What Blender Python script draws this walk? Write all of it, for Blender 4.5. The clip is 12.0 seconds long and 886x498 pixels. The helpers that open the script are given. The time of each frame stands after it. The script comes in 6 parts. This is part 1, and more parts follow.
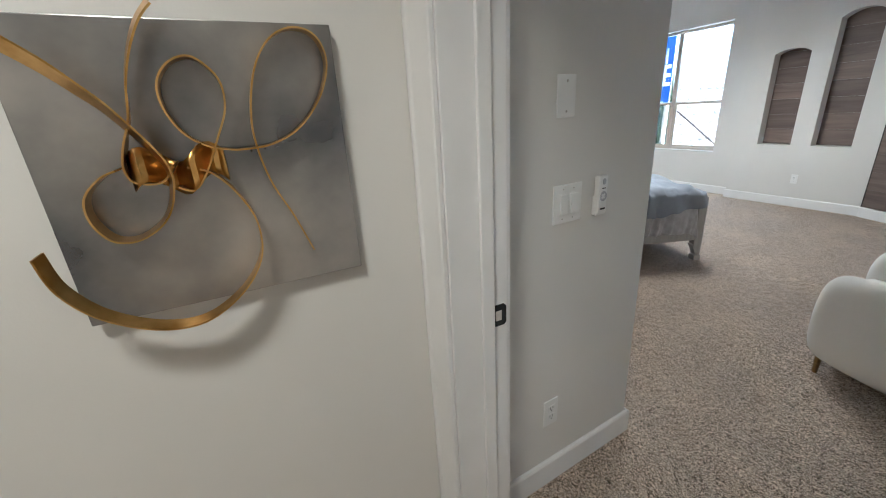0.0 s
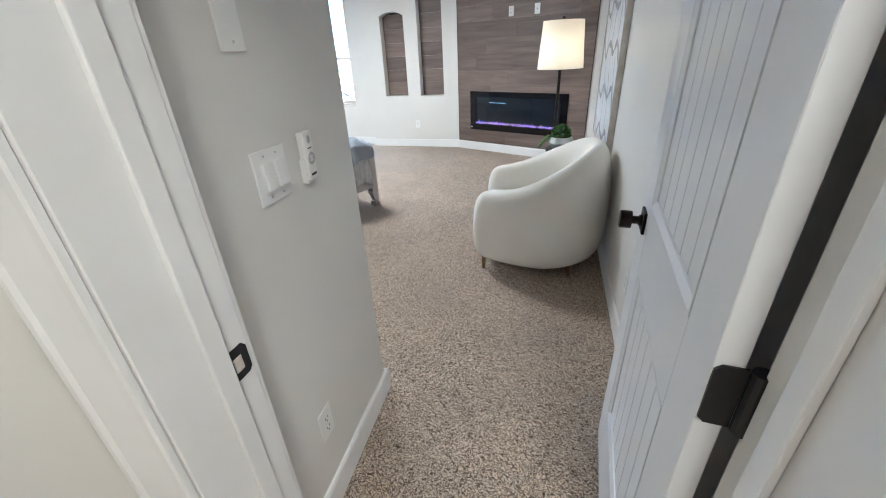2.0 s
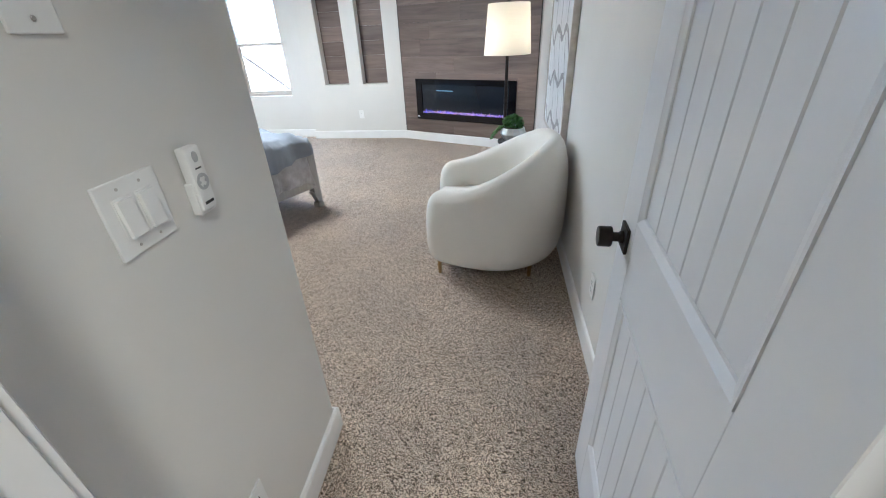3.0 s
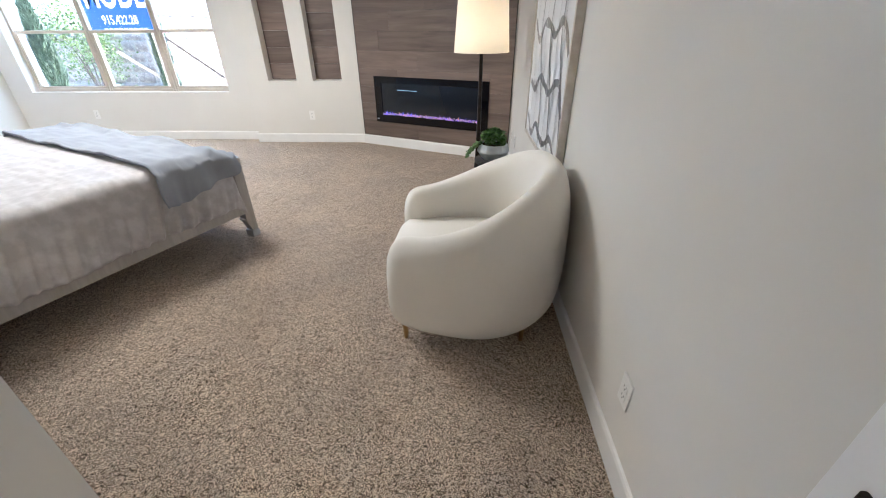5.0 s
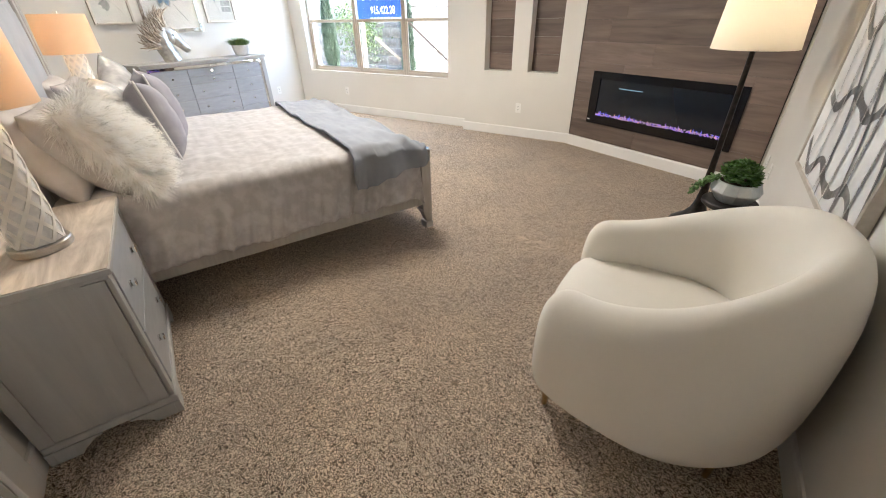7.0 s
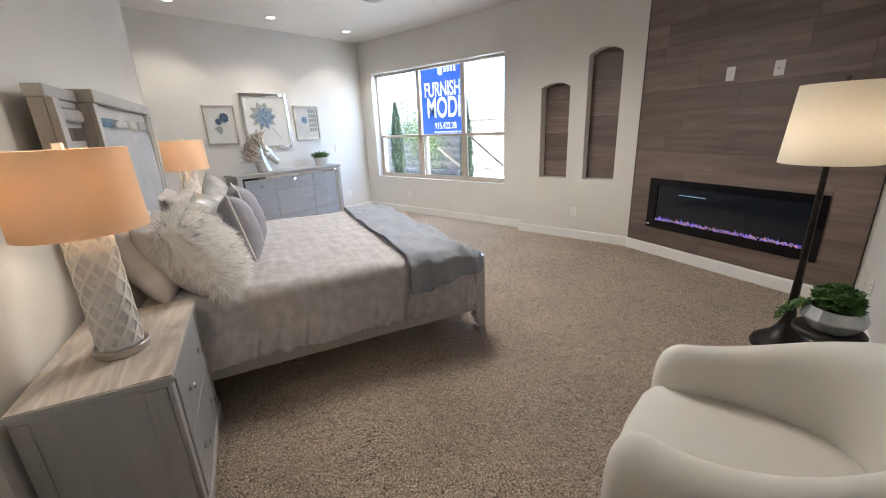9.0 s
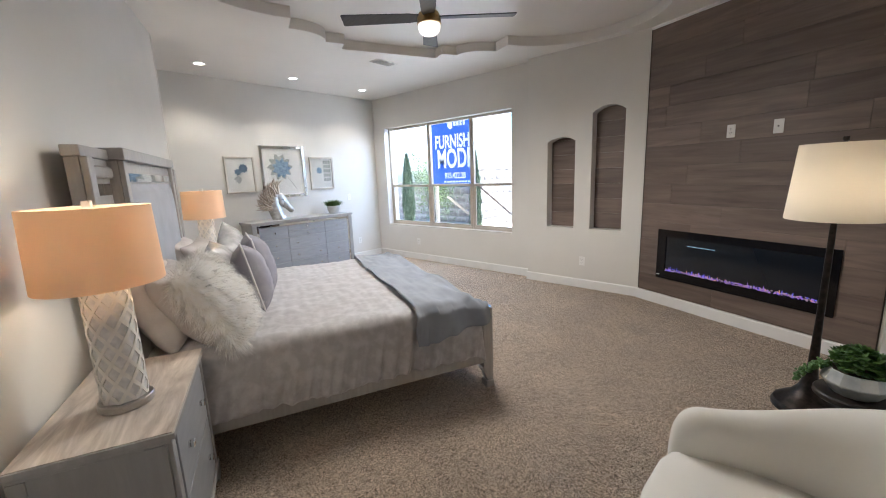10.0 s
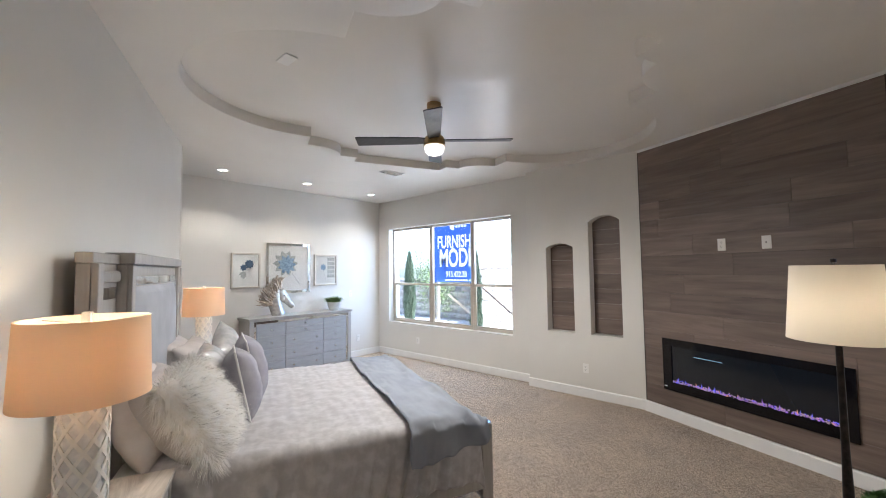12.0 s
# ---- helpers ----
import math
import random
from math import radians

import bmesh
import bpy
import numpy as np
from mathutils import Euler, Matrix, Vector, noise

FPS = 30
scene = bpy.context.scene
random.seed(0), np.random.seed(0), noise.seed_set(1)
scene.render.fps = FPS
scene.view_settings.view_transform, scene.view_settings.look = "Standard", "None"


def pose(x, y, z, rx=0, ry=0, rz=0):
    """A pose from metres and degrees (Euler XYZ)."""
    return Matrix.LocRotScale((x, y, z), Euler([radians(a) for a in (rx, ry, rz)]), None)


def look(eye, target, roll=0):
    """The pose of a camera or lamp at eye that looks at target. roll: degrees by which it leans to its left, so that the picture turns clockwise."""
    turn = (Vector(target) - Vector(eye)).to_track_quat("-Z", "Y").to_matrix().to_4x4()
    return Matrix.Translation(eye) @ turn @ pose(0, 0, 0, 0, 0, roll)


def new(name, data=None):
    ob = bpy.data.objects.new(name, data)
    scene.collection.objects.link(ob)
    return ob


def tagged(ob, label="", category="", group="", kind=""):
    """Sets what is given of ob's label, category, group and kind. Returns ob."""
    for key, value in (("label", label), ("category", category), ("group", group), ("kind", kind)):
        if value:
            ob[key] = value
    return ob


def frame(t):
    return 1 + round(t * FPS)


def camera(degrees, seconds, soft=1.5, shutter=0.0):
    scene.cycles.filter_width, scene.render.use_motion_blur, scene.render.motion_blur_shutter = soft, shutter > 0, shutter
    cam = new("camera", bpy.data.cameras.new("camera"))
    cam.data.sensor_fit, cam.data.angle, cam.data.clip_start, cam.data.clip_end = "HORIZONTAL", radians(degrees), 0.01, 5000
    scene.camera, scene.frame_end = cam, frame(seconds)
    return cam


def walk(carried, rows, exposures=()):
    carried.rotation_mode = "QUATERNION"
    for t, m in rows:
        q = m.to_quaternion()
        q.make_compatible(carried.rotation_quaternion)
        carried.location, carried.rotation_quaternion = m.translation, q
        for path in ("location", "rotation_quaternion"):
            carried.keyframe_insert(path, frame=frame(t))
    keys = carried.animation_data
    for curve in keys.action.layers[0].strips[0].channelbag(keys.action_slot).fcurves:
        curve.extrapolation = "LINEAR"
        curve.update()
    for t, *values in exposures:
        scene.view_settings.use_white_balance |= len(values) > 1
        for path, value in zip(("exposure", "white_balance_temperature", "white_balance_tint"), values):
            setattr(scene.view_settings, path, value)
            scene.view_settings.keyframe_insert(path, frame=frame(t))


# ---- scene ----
cam = camera(97.3, 12.0, soft=1.0)
PATH = [
    (0, (0.953, 0.353, 1.489), (-0.735, 1.195, 0.824), -3.5),
    (0.5, (0.804, 0.404, 1.47), (-0.602, 1.614, 0.724), -3.4),
    (1, (0.698, 0.434, 1.458), (-0.329, 1.954, 0.662), -3.4),
    (1.5, (0.683, 0.463, 1.449), (-0.02, 2.133, 0.603), -3.0),
    (2, (0.678, 0.493, 1.433), (0.178, 2.205, 0.528), -2.7),
    (2.5, (0.664, 0.579, 1.418), (0.284, 2.297, 0.467), -2.6),
    (3, (0.636, 0.739, 1.43), (0.365, 2.468, 0.462), -2.6),
    (3.5, (0.596, 0.885, 1.417), (0.481, 2.627, 0.442), -2.0),
    (3.7, (0.567, 0.964, 1.411), (0.522, 2.711, 0.439), -1.5),
    (5.3, (0.525, 1.518, 1.419), (0.397, 3.236, 0.403), 0.2),
    (5.5, (0.51, 1.573, 1.411), (0.306, 3.272, 0.375), 0.7),
    (6, (0.473, 1.697, 1.401), (0.03, 3.318, 0.317), 1.0),
    (6.5, (0.476, 1.775, 1.405), (-0.221, 3.302, 0.317), 0.1),
    (7, (0.496, 1.823, 1.425), (-0.429, 3.269, 0.399), -1.2),
    (7.5, (0.497, 1.843, 1.448), (-0.59, 3.246, 0.526), -2.1),
    (9.3, (0.462, 1.878, 1.524), (-0.801, 3.335, 0.991), -2.3),
    (9.5, (0.463, 1.877, 1.534), (-0.811, 3.339, 1.045), -2.3),
    (10, (0.478, 1.876, 1.555), (-0.831, 3.342, 1.185), -2.2),
    (10.5, (0.497, 1.893, 1.581), (-0.841, 3.361, 1.35), -2.0),
    (11, (0.513, 1.887, 1.607), (-0.833, 3.363, 1.518), -1.6),
    (11.5, (0.505, 1.873, 1.627), (-0.833, 3.36, 1.65), -1.2),
    (12, (0.497, 1.877, 1.648), (-0.829, 3.37, 1.756), -0.7),
]
EXPOSURES = [(0.0, 4.05, 4650, 3), (1.0, 4.45, 4600, 3), (2.5, 4.6, 4550, 3), (3.5, 4.55, 4500, 3), (5.5, 4.35, 5200, 7), (7.0, 4.25, 5500, 7), (9.5, 3.7, 5250, 8), (12.0, 3.8, 5150, 8)]
SKY = 0.15
SKY_FILL_W = 3.5  # watts of the added sky-fill strip lamp at the window
CAN_W, HALL_W, FAN_W, BED_W, FLOOR_W = 4.2, 14.0, 18.5, 1.05, 0.25  # watts of the lamps

walk(cam, [(t, look(eye, target, roll)) for t, eye, target, roll in PATH], exposures=EXPOSURES)

# ---- world, sun, lamps ----
world = bpy.data.worlds.new("sky")
scene.world = world
world.use_nodes = True
_nt = world.node_tree
_bg = _nt.nodes["Background"]
_sky = _nt.nodes.new("ShaderNodeTexSky")
_sky.sky_type, _sky.sun_disc = "NISHITA", False
_sky.sun_elevation, _sky.sun_rotation = radians(58), radians(65)
_sky.air_density, _sky.dust_density = 1.0, 2.0
_nt.links.new(_sky.outputs[0], _bg.inputs[0])
_bg.inputs[1].default_value = SKY


def lamp(name, kind, m, energy, colour, **kw):
    d = bpy.data.lights.new(name, kind)
    d.energy, d.color = energy, colour
    for k, v in kw.items():
        if k == "size":
            d.size = v
        elif k == "size_y":
            d.shape, d.size_y = "RECTANGLE", v
        elif k == "disk":
            d.shape, d.size = "DISK", v
        elif k == "radius":
            d.shadow_soft_size = v
        elif k == "angle":
            d.angle = v
        elif k == "spot":
            d.spot_size, d.spot_blend = v, 0.6
    ob = new(name, d)
    ob.matrix_world = m
    return ob


# high sun over the yard, kept off the window by the added roof overhang
lamp("sun", "SUN", look((7.5, 3.5, 13.5), (0, 0, 0)), 3.8, (1.0, 0.95, 0.86), angle=radians(0.5))

# added strip lamp hidden under the window head, standing in for the sky's light
lamp("sky_fill_strip", "AREA", pose(-4.11, 7.26, 2.476, -7.6), SKY_FILL_W, (0.80, 0.90, 1.0), size=2.75, size_y=0.09)

# ---- geometry helpers ----
A24 = radians(23.7)
U = Vector((math.cos(A24), -math.sin(A24), 0))
N = Vector((math.sin(A24), math.cos(A24), 0))
# the bed's own frame: x along the headboard wall towards the door, y out from the wall
BEDM = Matrix(((U.x, N.x, 0, 0), (U.y, N.y, 0, 0), (0, 0, 1, 0), (0, 0, 0, 1)))


def place(u, n, z=0.0, turn=0.0):
    return BEDM @ Matrix.Translation((u, n, z)) @ pose(0, 0, 0, 0, 0, turn)


def smooth(me, angle=22):
    me.polygons.foreach_set("use_smooth", [True] * len(me.polygons))
    if angle < 180:
        bm = bmesh.new()
        bm.from_mesh(me)
        for e in bm.edges:
            if len(e.link_faces) == 2 and e.calc_face_angle(0) > radians(angle):
                e.smooth = False
        bm.to_mesh(me)
        bm.free()


def mesh_of(bm, name, mat, angle=22):
    bmesh.ops.recalc_face_normals(bm, faces=bm.faces[:])
    me = bpy.data.meshes.new(name)
    bm.to_mesh(me)
    bm.free()
    for mm in (mat if isinstance(mat, (list, tuple)) else [mat]):
        me.materials.append(mm)
    smooth(me, angle)
    return me


def part(name, bm, mat, parent=None, label="", m=None, angle=22):
    """Links a bmesh as one mesh object under a thing or a part."""
    ob = new(name, mesh_of(bm, name, mat, angle))
    if m is not None:
        ob.matrix_basis = m
    if parent is not None:
        ob.parent = parent
    if label:
        ob["label"] = label
    return ob


def thing(name, m, label, category, group="", kind=""):
    e = new(name)
    e.empty_display_size = 0.1
    e.matrix_basis = m
    return tagged(e, label, category, group, kind)


def box(lo, hi, bevel=0.0, seg=2, bm=None):
    bm = bm or bmesh.new()
    lo, hi = Vector(lo), Vector(hi)
    r = bmesh.ops.create_cube(bm, size=1.0, matrix=Matrix.Translation((lo + hi) / 2) @ Matrix.Diagonal((*(hi - lo), 1)))
    if bevel > 0:
        es = list({e for v in r["verts"] for e in v.link_edges})
        bmesh.ops.bevel(bm, geom=es, offset=bevel, segments=seg, affect="EDGES", profile=0.5)
    return bm


def lathe(profile, steps=32, bm=None, m=Matrix(), arc=2 * math.pi, sx=1.0, sy=1.0):
    """Turns (radius, height) pairs round z."""
    bm = bm or bmesh.new()
    rows = []
    full = arc > 6.28
    for r, z in profile:
        if r < 1e-5:
            rows.append([bm.verts.new(m @ Vector((0, 0, z)))])
        else:
            k = steps if full else steps + 1
            rows.append([bm.verts.new(m @ Vector((sx * r * math.cos(arc * i / steps), sy * r * math.sin(arc * i / steps), z))) for i in range(k)])
    for a, b in zip(rows, rows[1:]):
        cnt = steps
        for i in range(cnt):
            j = (i + 1) % steps if full else i + 1
            if len(a) == 1 and len(b) == 1:
                continue
            if len(a) == 1:
                bm.faces.new((a[0], b[j], b[i]))
            elif len(b) == 1:
                bm.faces.new((a[i], a[j], b[0]))
            else:
                bm.faces.new((a[i], a[j], b[j], b[i]))
    return bm


def sheet(nu, nv, f, bm=None, closed_u=False, closed_v=False):
    """A grid of points f(u, v), u and v from 0 to 1."""
    bm = bm or bmesh.new()
    cu, cv = (nu if closed_u else nu + 1), (nv if closed_v else nv + 1)
    g = [[bm.verts.new(f(i / nu, j / nv)) for j in range(cv)] for i in range(cu)]
    for i in range(nu):
        for j in range(nv):
            bm.faces.new((g[i][j], g[(i + 1) % cu][j], g[(i + 1) % cu][(j + 1) % cv], g[i][(j + 1) % cv]))
    return bm


def tube(points, radius, sides=10, bm=None, cap=True):
    """A round bar along points; radius a number or a function of 0..1."""
    bm = bm or bmesh.new()
    pts = [Vector(p) for p in points]
    rows, up = [], Vector((0.12, 0.33, 0.94)).normalized()
    for i, p in enumerate(pts):
        d = (pts[min(i + 1, len(pts) - 1)] - pts[max(i - 1, 0)]).normalized()
        a = d.cross(up)
        if a.length < 1e-3:
            a = d.cross(Vector((1, 0, 0)))
        a.normalize()
        b = a.cross(d).normalized()
        r = radius(i / (len(pts) - 1)) if callable(radius) else radius
        rows.append([bm.verts.new(p + r * (math.cos(2 * math.pi * k / sides) * a + math.sin(2 * math.pi * k / sides) * b)) for k in range(sides)])
    for q, w in zip(rows, rows[1:]):
        for k in range(sides):
            bm.faces.new((q[k], q[(k + 1) % sides], w[(k + 1) % sides], w[k]))
    if cap:
        bm.faces.new(rows[0][::-1])
        bm.faces.new(rows[-1])
    return bm


def prism(outline, z0, z1, bm=None, m=Matrix()):
    """A solid with a flat outline, from z0 to z1."""
    bm = bm or bmesh.new()
    lo = [bm.verts.new(m @ Vector((x, y, z0))) for x, y in outline]
    hi = [bm.verts.new(m @ Vector((x, y, z1))) for x, y in outline]
    n = len(lo)
    bm.faces.new(lo[::-1])
    bm.faces.new(hi)
    for i in range(n):
        bm.faces.new((lo[i], lo[(i + 1) % n], hi[(i + 1) % n], hi[i]))
    return bm


def moved(bm, m):
    bmesh.ops.transform(bm, matrix=m, verts=bm.verts[:])
    return bm


def wall_run(a, b, z0=0.0, z1=3.05, thick=0.14, bm=None):
    """A wall whose face runs from a to b; its thickness lies to the right of that way."""
    a, b = Vector((*a, 0)), Vector((*b, 0))
    d = (b - a).normalized()
    o = Vector((d.y, -d.x, 0)) * thick
    return prism([(a.x, a.y), (b.x, b.y), (b.x + o.x, b.y + o.y), (a.x + o.x, a.y + o.y)], z0, z1, bm)


# ---- materials ----
def material(name, colour, rough=0.6, metal=0.0, spec=0.5):
    m = bpy.data.materials.new(name)
    m.use_nodes = True
    b = m.node_tree.nodes["Principled BSDF"]
    b.inputs["Base Color"].default_value = (*colour, 1)
    b.inputs["Roughness"].default_value = rough
    b.inputs["Metallic"].default_value = metal
    b.inputs["Specular IOR Level"].default_value = spec
    return m


def node(m, kind, **kw):
    n = m.node_tree.nodes.new(kind)
    for k, v in kw.items():
        n.inputs[k.replace("_", " ")].default_value = v
    return n


def coords(m, scale=(1, 1, 1), which="Object"):
    t = m.node_tree.nodes.new("ShaderNodeTexCoord")
    p = m.node_tree.nodes.new("ShaderNodeMapping")
    p.inputs["Scale"].default_value = scale
    m.node_tree.links.new(t.outputs[which], p.inputs[0])
    return p.outputs[0]


def ramp(m, fac, stops):
    r = m.node_tree.nodes.new("ShaderNodeValToRGB")
    els = r.color_ramp.elements
    while len(els) < len(stops):
        els.new(0.5)
    for e, (p, c) in zip(els, stops):
        e.position, e.color = p, (*c, 1)
    m.node_tree.links.new(fac, r.inputs[0])
    return r.outputs[0]


def mottled(m, c1, c2, scale=6.0, detail=6.0, stretch=(1, 1, 1), lo=0.35, hi=0.65, rough=None):
    """Base colour wandering between two colours."""
    L = m.node_tree.links
    n = node(m, "ShaderNodeTexNoise", Scale=scale, Detail=detail)
    L.new(coords(m, stretch), n.inputs["Vector"])
    L.new(ramp(m, n.outputs["Fac"], [(lo, c1), (hi, c2)]), m.node_tree.nodes["Principled BSDF"].inputs["Base Color"])
    if rough:
        r = node(m, "ShaderNodeMapRange")
        r.inputs["From Min"].default_value, r.inputs["From Max"].default_value = 0.3, 0.7
        r.inputs["To Min"].default_value, r.inputs["To Max"].default_value = rough
        L.new(n.outputs["Fac"], r.inputs["Value"])
        L.new(r.outputs[0], m.node_tree.nodes["Principled BSDF"].inputs["Roughness"])
    return m


def bumpy(m, scale=200.0, strength=0.2, dist=0.002, detail=3.0, stretch=(1, 1, 1), kind="ShaderNodeTexNoise"):
    L = m.node_tree.links
    b = m.node_tree.nodes["Principled BSDF"]
    n = node(m, kind, Scale=scale)
    if kind == "ShaderNodeTexNoise":
        n.inputs["Detail"].default_value = detail
    L.new(coords(m, stretch), n.inputs["Vector"])
    k = node(m, "ShaderNodeBump", Strength=strength, Distance=dist)
    L.new(n.outputs[0], k.inputs["Height"])
    if b.inputs["Normal"].is_linked:
        L.new(b.inputs["Normal"].links[0].from_socket, k.inputs["Normal"])
    L.new(k.outputs[0], b.inputs["Normal"])
    return m


def glow(name, colour, strength):
    m = bpy.data.materials.new(name)
    m.use_nodes = True
    b = m.node_tree.nodes["Principled BSDF"]
    b.inputs["Base Color"].default_value = (*colour, 1)
    b.inputs["Emission Color"].default_value = (*colour, 1)
    b.inputs["Emission Strength"].default_value = strength
    return m


def fabric_shade(name, colour, trans=0.55):
    """Lampshade cloth that lets light through."""
    m = bpy.data.materials.new(name)
    m.use_nodes = True
    nt = m.node_tree
    b = nt.nodes["Principled BSDF"]
    b.inputs["Base Color"].default_value = (*colour, 1)
    b.inputs["Roughness"].default_value = 0.9
    t = nt.nodes.new("ShaderNodeBsdfTranslucent")
    t.inputs[0].default_value = (*colour, 1)
    x = nt.nodes.new("ShaderNodeMixShader")
    x.inputs[0].default_value = trans
    nt.links.new(b.outputs[0], x.inputs[1])
    nt.links.new(t.outputs[0], x.inputs[2])
    nt.links.new(x.outputs[0], nt.nodes["Material Output"].inputs[0])
    return bumpy(m, 900, 0.15, 0.0005)


M = {}
M["paint"] = bumpy(mottled(material("wall_paint", (0.72, 0.70, 0.655), 0.38, spec=0.5), (0.70, 0.68, 0.635), (0.74, 0.72, 0.675), 1.3, 3), 160, 0.12, 0.0015, 2)
M["ceil"] = bumpy(mottled(material("ceiling_paint", (0.75, 0.72, 0.67), 0.28, spec=0.5), (0.73, 0.70, 0.65), (0.77, 0.74, 0.69), 1.0, 3), 45, 0.06, 0.002, 2)
M["trim"] = bumpy(mottled(material("white_trim", (0.8, 0.79, 0.77), 0.35), (0.78, 0.77, 0.75), (0.82, 0.81, 0.79), 5, 4), 60, 0.04, 0.0008)
M["doorpaint"] = bumpy(mottled(material("door_paint", (0.8, 0.8, 0.8), 0.28), (0.78, 0.78, 0.79), (0.82, 0.82, 0.82), 3, 4), 40, 0.05, 0.0008)
M["plastic"] = material("white_plastic", (0.82, 0.81, 0.78), 0.3)
M["slot"] = material("dark_slot", (0.04, 0.04, 0.04), 0.6)
M["black"] = bumpy(material("black_metal", (0.008, 0.008, 0.009), 0.42, 0.0), 300, 0.05, 0.0005)
M["bronze"] = bumpy(mottled(material("dark_bronze", (0.02, 0.017, 0.015), 0.42, 0.8), (0.016, 0.014, 0.013), (0.035, 0.028, 0.024), 40, 4), 350, 0.08, 0.0004)
M["chrome"] = material("chrome", (0.75, 0.75, 0.75), 0.12, 1.0)
M["nickel"] = mottled(material("brushed_nickel", (0.55, 0.52, 0.48), 0.28, 1.0), (0.5, 0.47, 0.43), (0.6, 0.57, 0.53), 60, 3, (1, 1, 12))
M["brass"] = mottled(material("aged_brass", (0.42, 0.29, 0.13), 0.32, 1.0), (0.36, 0.24, 0.1), (0.46, 0.33, 0.16), 30, 4)
M["mirror"] = material("mirror", (0.85, 0.87, 0.87), 0.03, 1.0)
M["cream"] = bumpy(mottled(material("cream_upholstery", (0.78, 0.75, 0.685), 0.95, spec=0.15), (0.76, 0.73, 0.665), (0.80, 0.77, 0.705), 3, 5), 1500, 0.12, 0.0006, 2)
M["velvet"] = bumpy(mottled(material("grey_velvet", (0.43, 0.44, 0.47), 0.85, spec=0.2), (0.40, 0.41, 0.44), (0.46, 0.47, 0.50), 5, 5), 600, 0.15, 0.001)
M["black_glass"] = material("black_glass", (0.003, 0.003, 0.005), 0.06, spec=0.35)


def carpet():
    m = material("carpet", (0.3, 0.25, 0.2), 1.0, spec=0.05)
    nt, L = m.node_tree, m.node_tree.links
    b = nt.nodes["Principled BSDF"]
    v = coords(m)
    tuft = node(m, "ShaderNodeTexNoise", Scale=60.0, Detail=1.2, Roughness=0.5, Distortion=3.2)
    L.new(v, tuft.inputs["Vector"])
    fine = node(m, "ShaderNodeTexNoise", Scale=420.0, Detail=3.0)
    L.new(v, fine.inputs["Vector"])
    mul = nt.nodes.new("ShaderNodeMixRGB")
    mul.blend_type = "MULTIPLY"
    mul.inputs[0].default_value = 0.5
    # pile tones, with the shade down between tufts painted into the dark lows
    L.new(ramp(m, tuft.outputs["Fac"], [(0.33, (0.06, 0.042, 0.028)), (0.42, (0.25, 0.185, 0.13)), (0.51, (0.58, 0.465, 0.355)), (0.62, (0.95, 0.82, 0.67))]), mul.inputs[1])
    L.new(ramp(m, fine.outputs["Fac"], [(0.3, (0.6, 0.58, 0.55)), (0.6, (1.1, 1.1, 1.1))]), mul.inputs[2])
    patch = node(m, "ShaderNodeTexNoise", Scale=2.2, Detail=3.0)
    L.new(v, patch.inputs["Vector"])
    pr = ramp(m, patch.outputs["Fac"], [(0.38, (0.93, 0.925, 0.925)), (0.62, (1.07, 1.055, 1.03))])
    mul2 = nt.nodes.new("ShaderNodeMixRGB")
    mul2.blend_type = "MULTIPLY"
    mul2.inputs[0].default_value = 1.0
    L.new(mul.outputs[0], mul2.inputs[1])
    L.new(pr, mul2.inputs[2])
    L.new(mul2.outputs[0], b.inputs["Base Color"])
    k1 = node(m, "ShaderNodeBump", Strength=1.0, Distance=0.018)
    L.new(tuft.outputs["Fac"], k1.inputs["Height"])
    k2 = node(m, "ShaderNodeBump", Strength=0.5, Distance=0.003)
    L.new(fine.outputs["Fac"], k2.inputs["Height"])
    L.new(k1.outputs[0], k2.inputs["Normal"])
    L.new(k2.outputs[0], b.inputs["Normal"])
    b.inputs["Sheen Weight"].default_value = 0.15
    return m


M["carpet"] = carpet()


def wood(name, dark, light, rough=0.5, grain=(1.2, 14, 14), scale=3.0, bump=0.1, vary=0.25, swirl=0.6):
    """Grain along x, each piece a little lighter or darker."""
    m = material(name, dark, rough)
    nt, L = m.node_tree, m.node_tree.links
    b = nt.nodes["Principled BSDF"]
    info = nt.nodes.new("ShaderNodeObjectInfo")
    t = nt.nodes.new("ShaderNodeTexCoord")
    off = nt.nodes.new("ShaderNodeVectorMath")
    off.operation = "MULTIPLY_ADD"
    off.inputs[1].default_value = (17.3, 9.1, 5.7)
    L.new(info.outputs["Random"], off.inputs[0])
    L.new(t.outputs["Object"], off.inputs[2])
    p = nt.nodes.new("ShaderNodeMapping")
    p.inputs["Scale"].default_value = grain
    L.new(off.outputs[0], p.inputs[0])
    n = node(m, "ShaderNodeTexNoise", Scale=scale, Detail=8.0, Roughness=0.6, Distortion=swirl)
    L.new(p.outputs[0], n.inputs["Vector"])
    c = ramp(m, n.outputs["Fac"], [(0.3, dark), (0.7, light)])
    h = nt.nodes.new("ShaderNodeHueSaturation")
    mr = node(m, "ShaderNodeMapRange")
    mr.inputs["To Min"].default_value, mr.inputs["To Max"].default_value = 1 - vary, 1 + vary
    L.new(info.outputs["Random"], mr.inputs["Value"])
    L.new(mr.outputs[0], h.inputs["Value"])
    L.new(c, h.inputs["Color"])
    L.new(h.outputs[0], b.inputs["Base Color"])
    k = node(m, "ShaderNodeBump", Strength=bump, Distance=0.001)
    L.new(n.outputs["Fac"], k.inputs["Height"])
    L.new(k.outputs[0], b.inputs["Normal"])
    return m


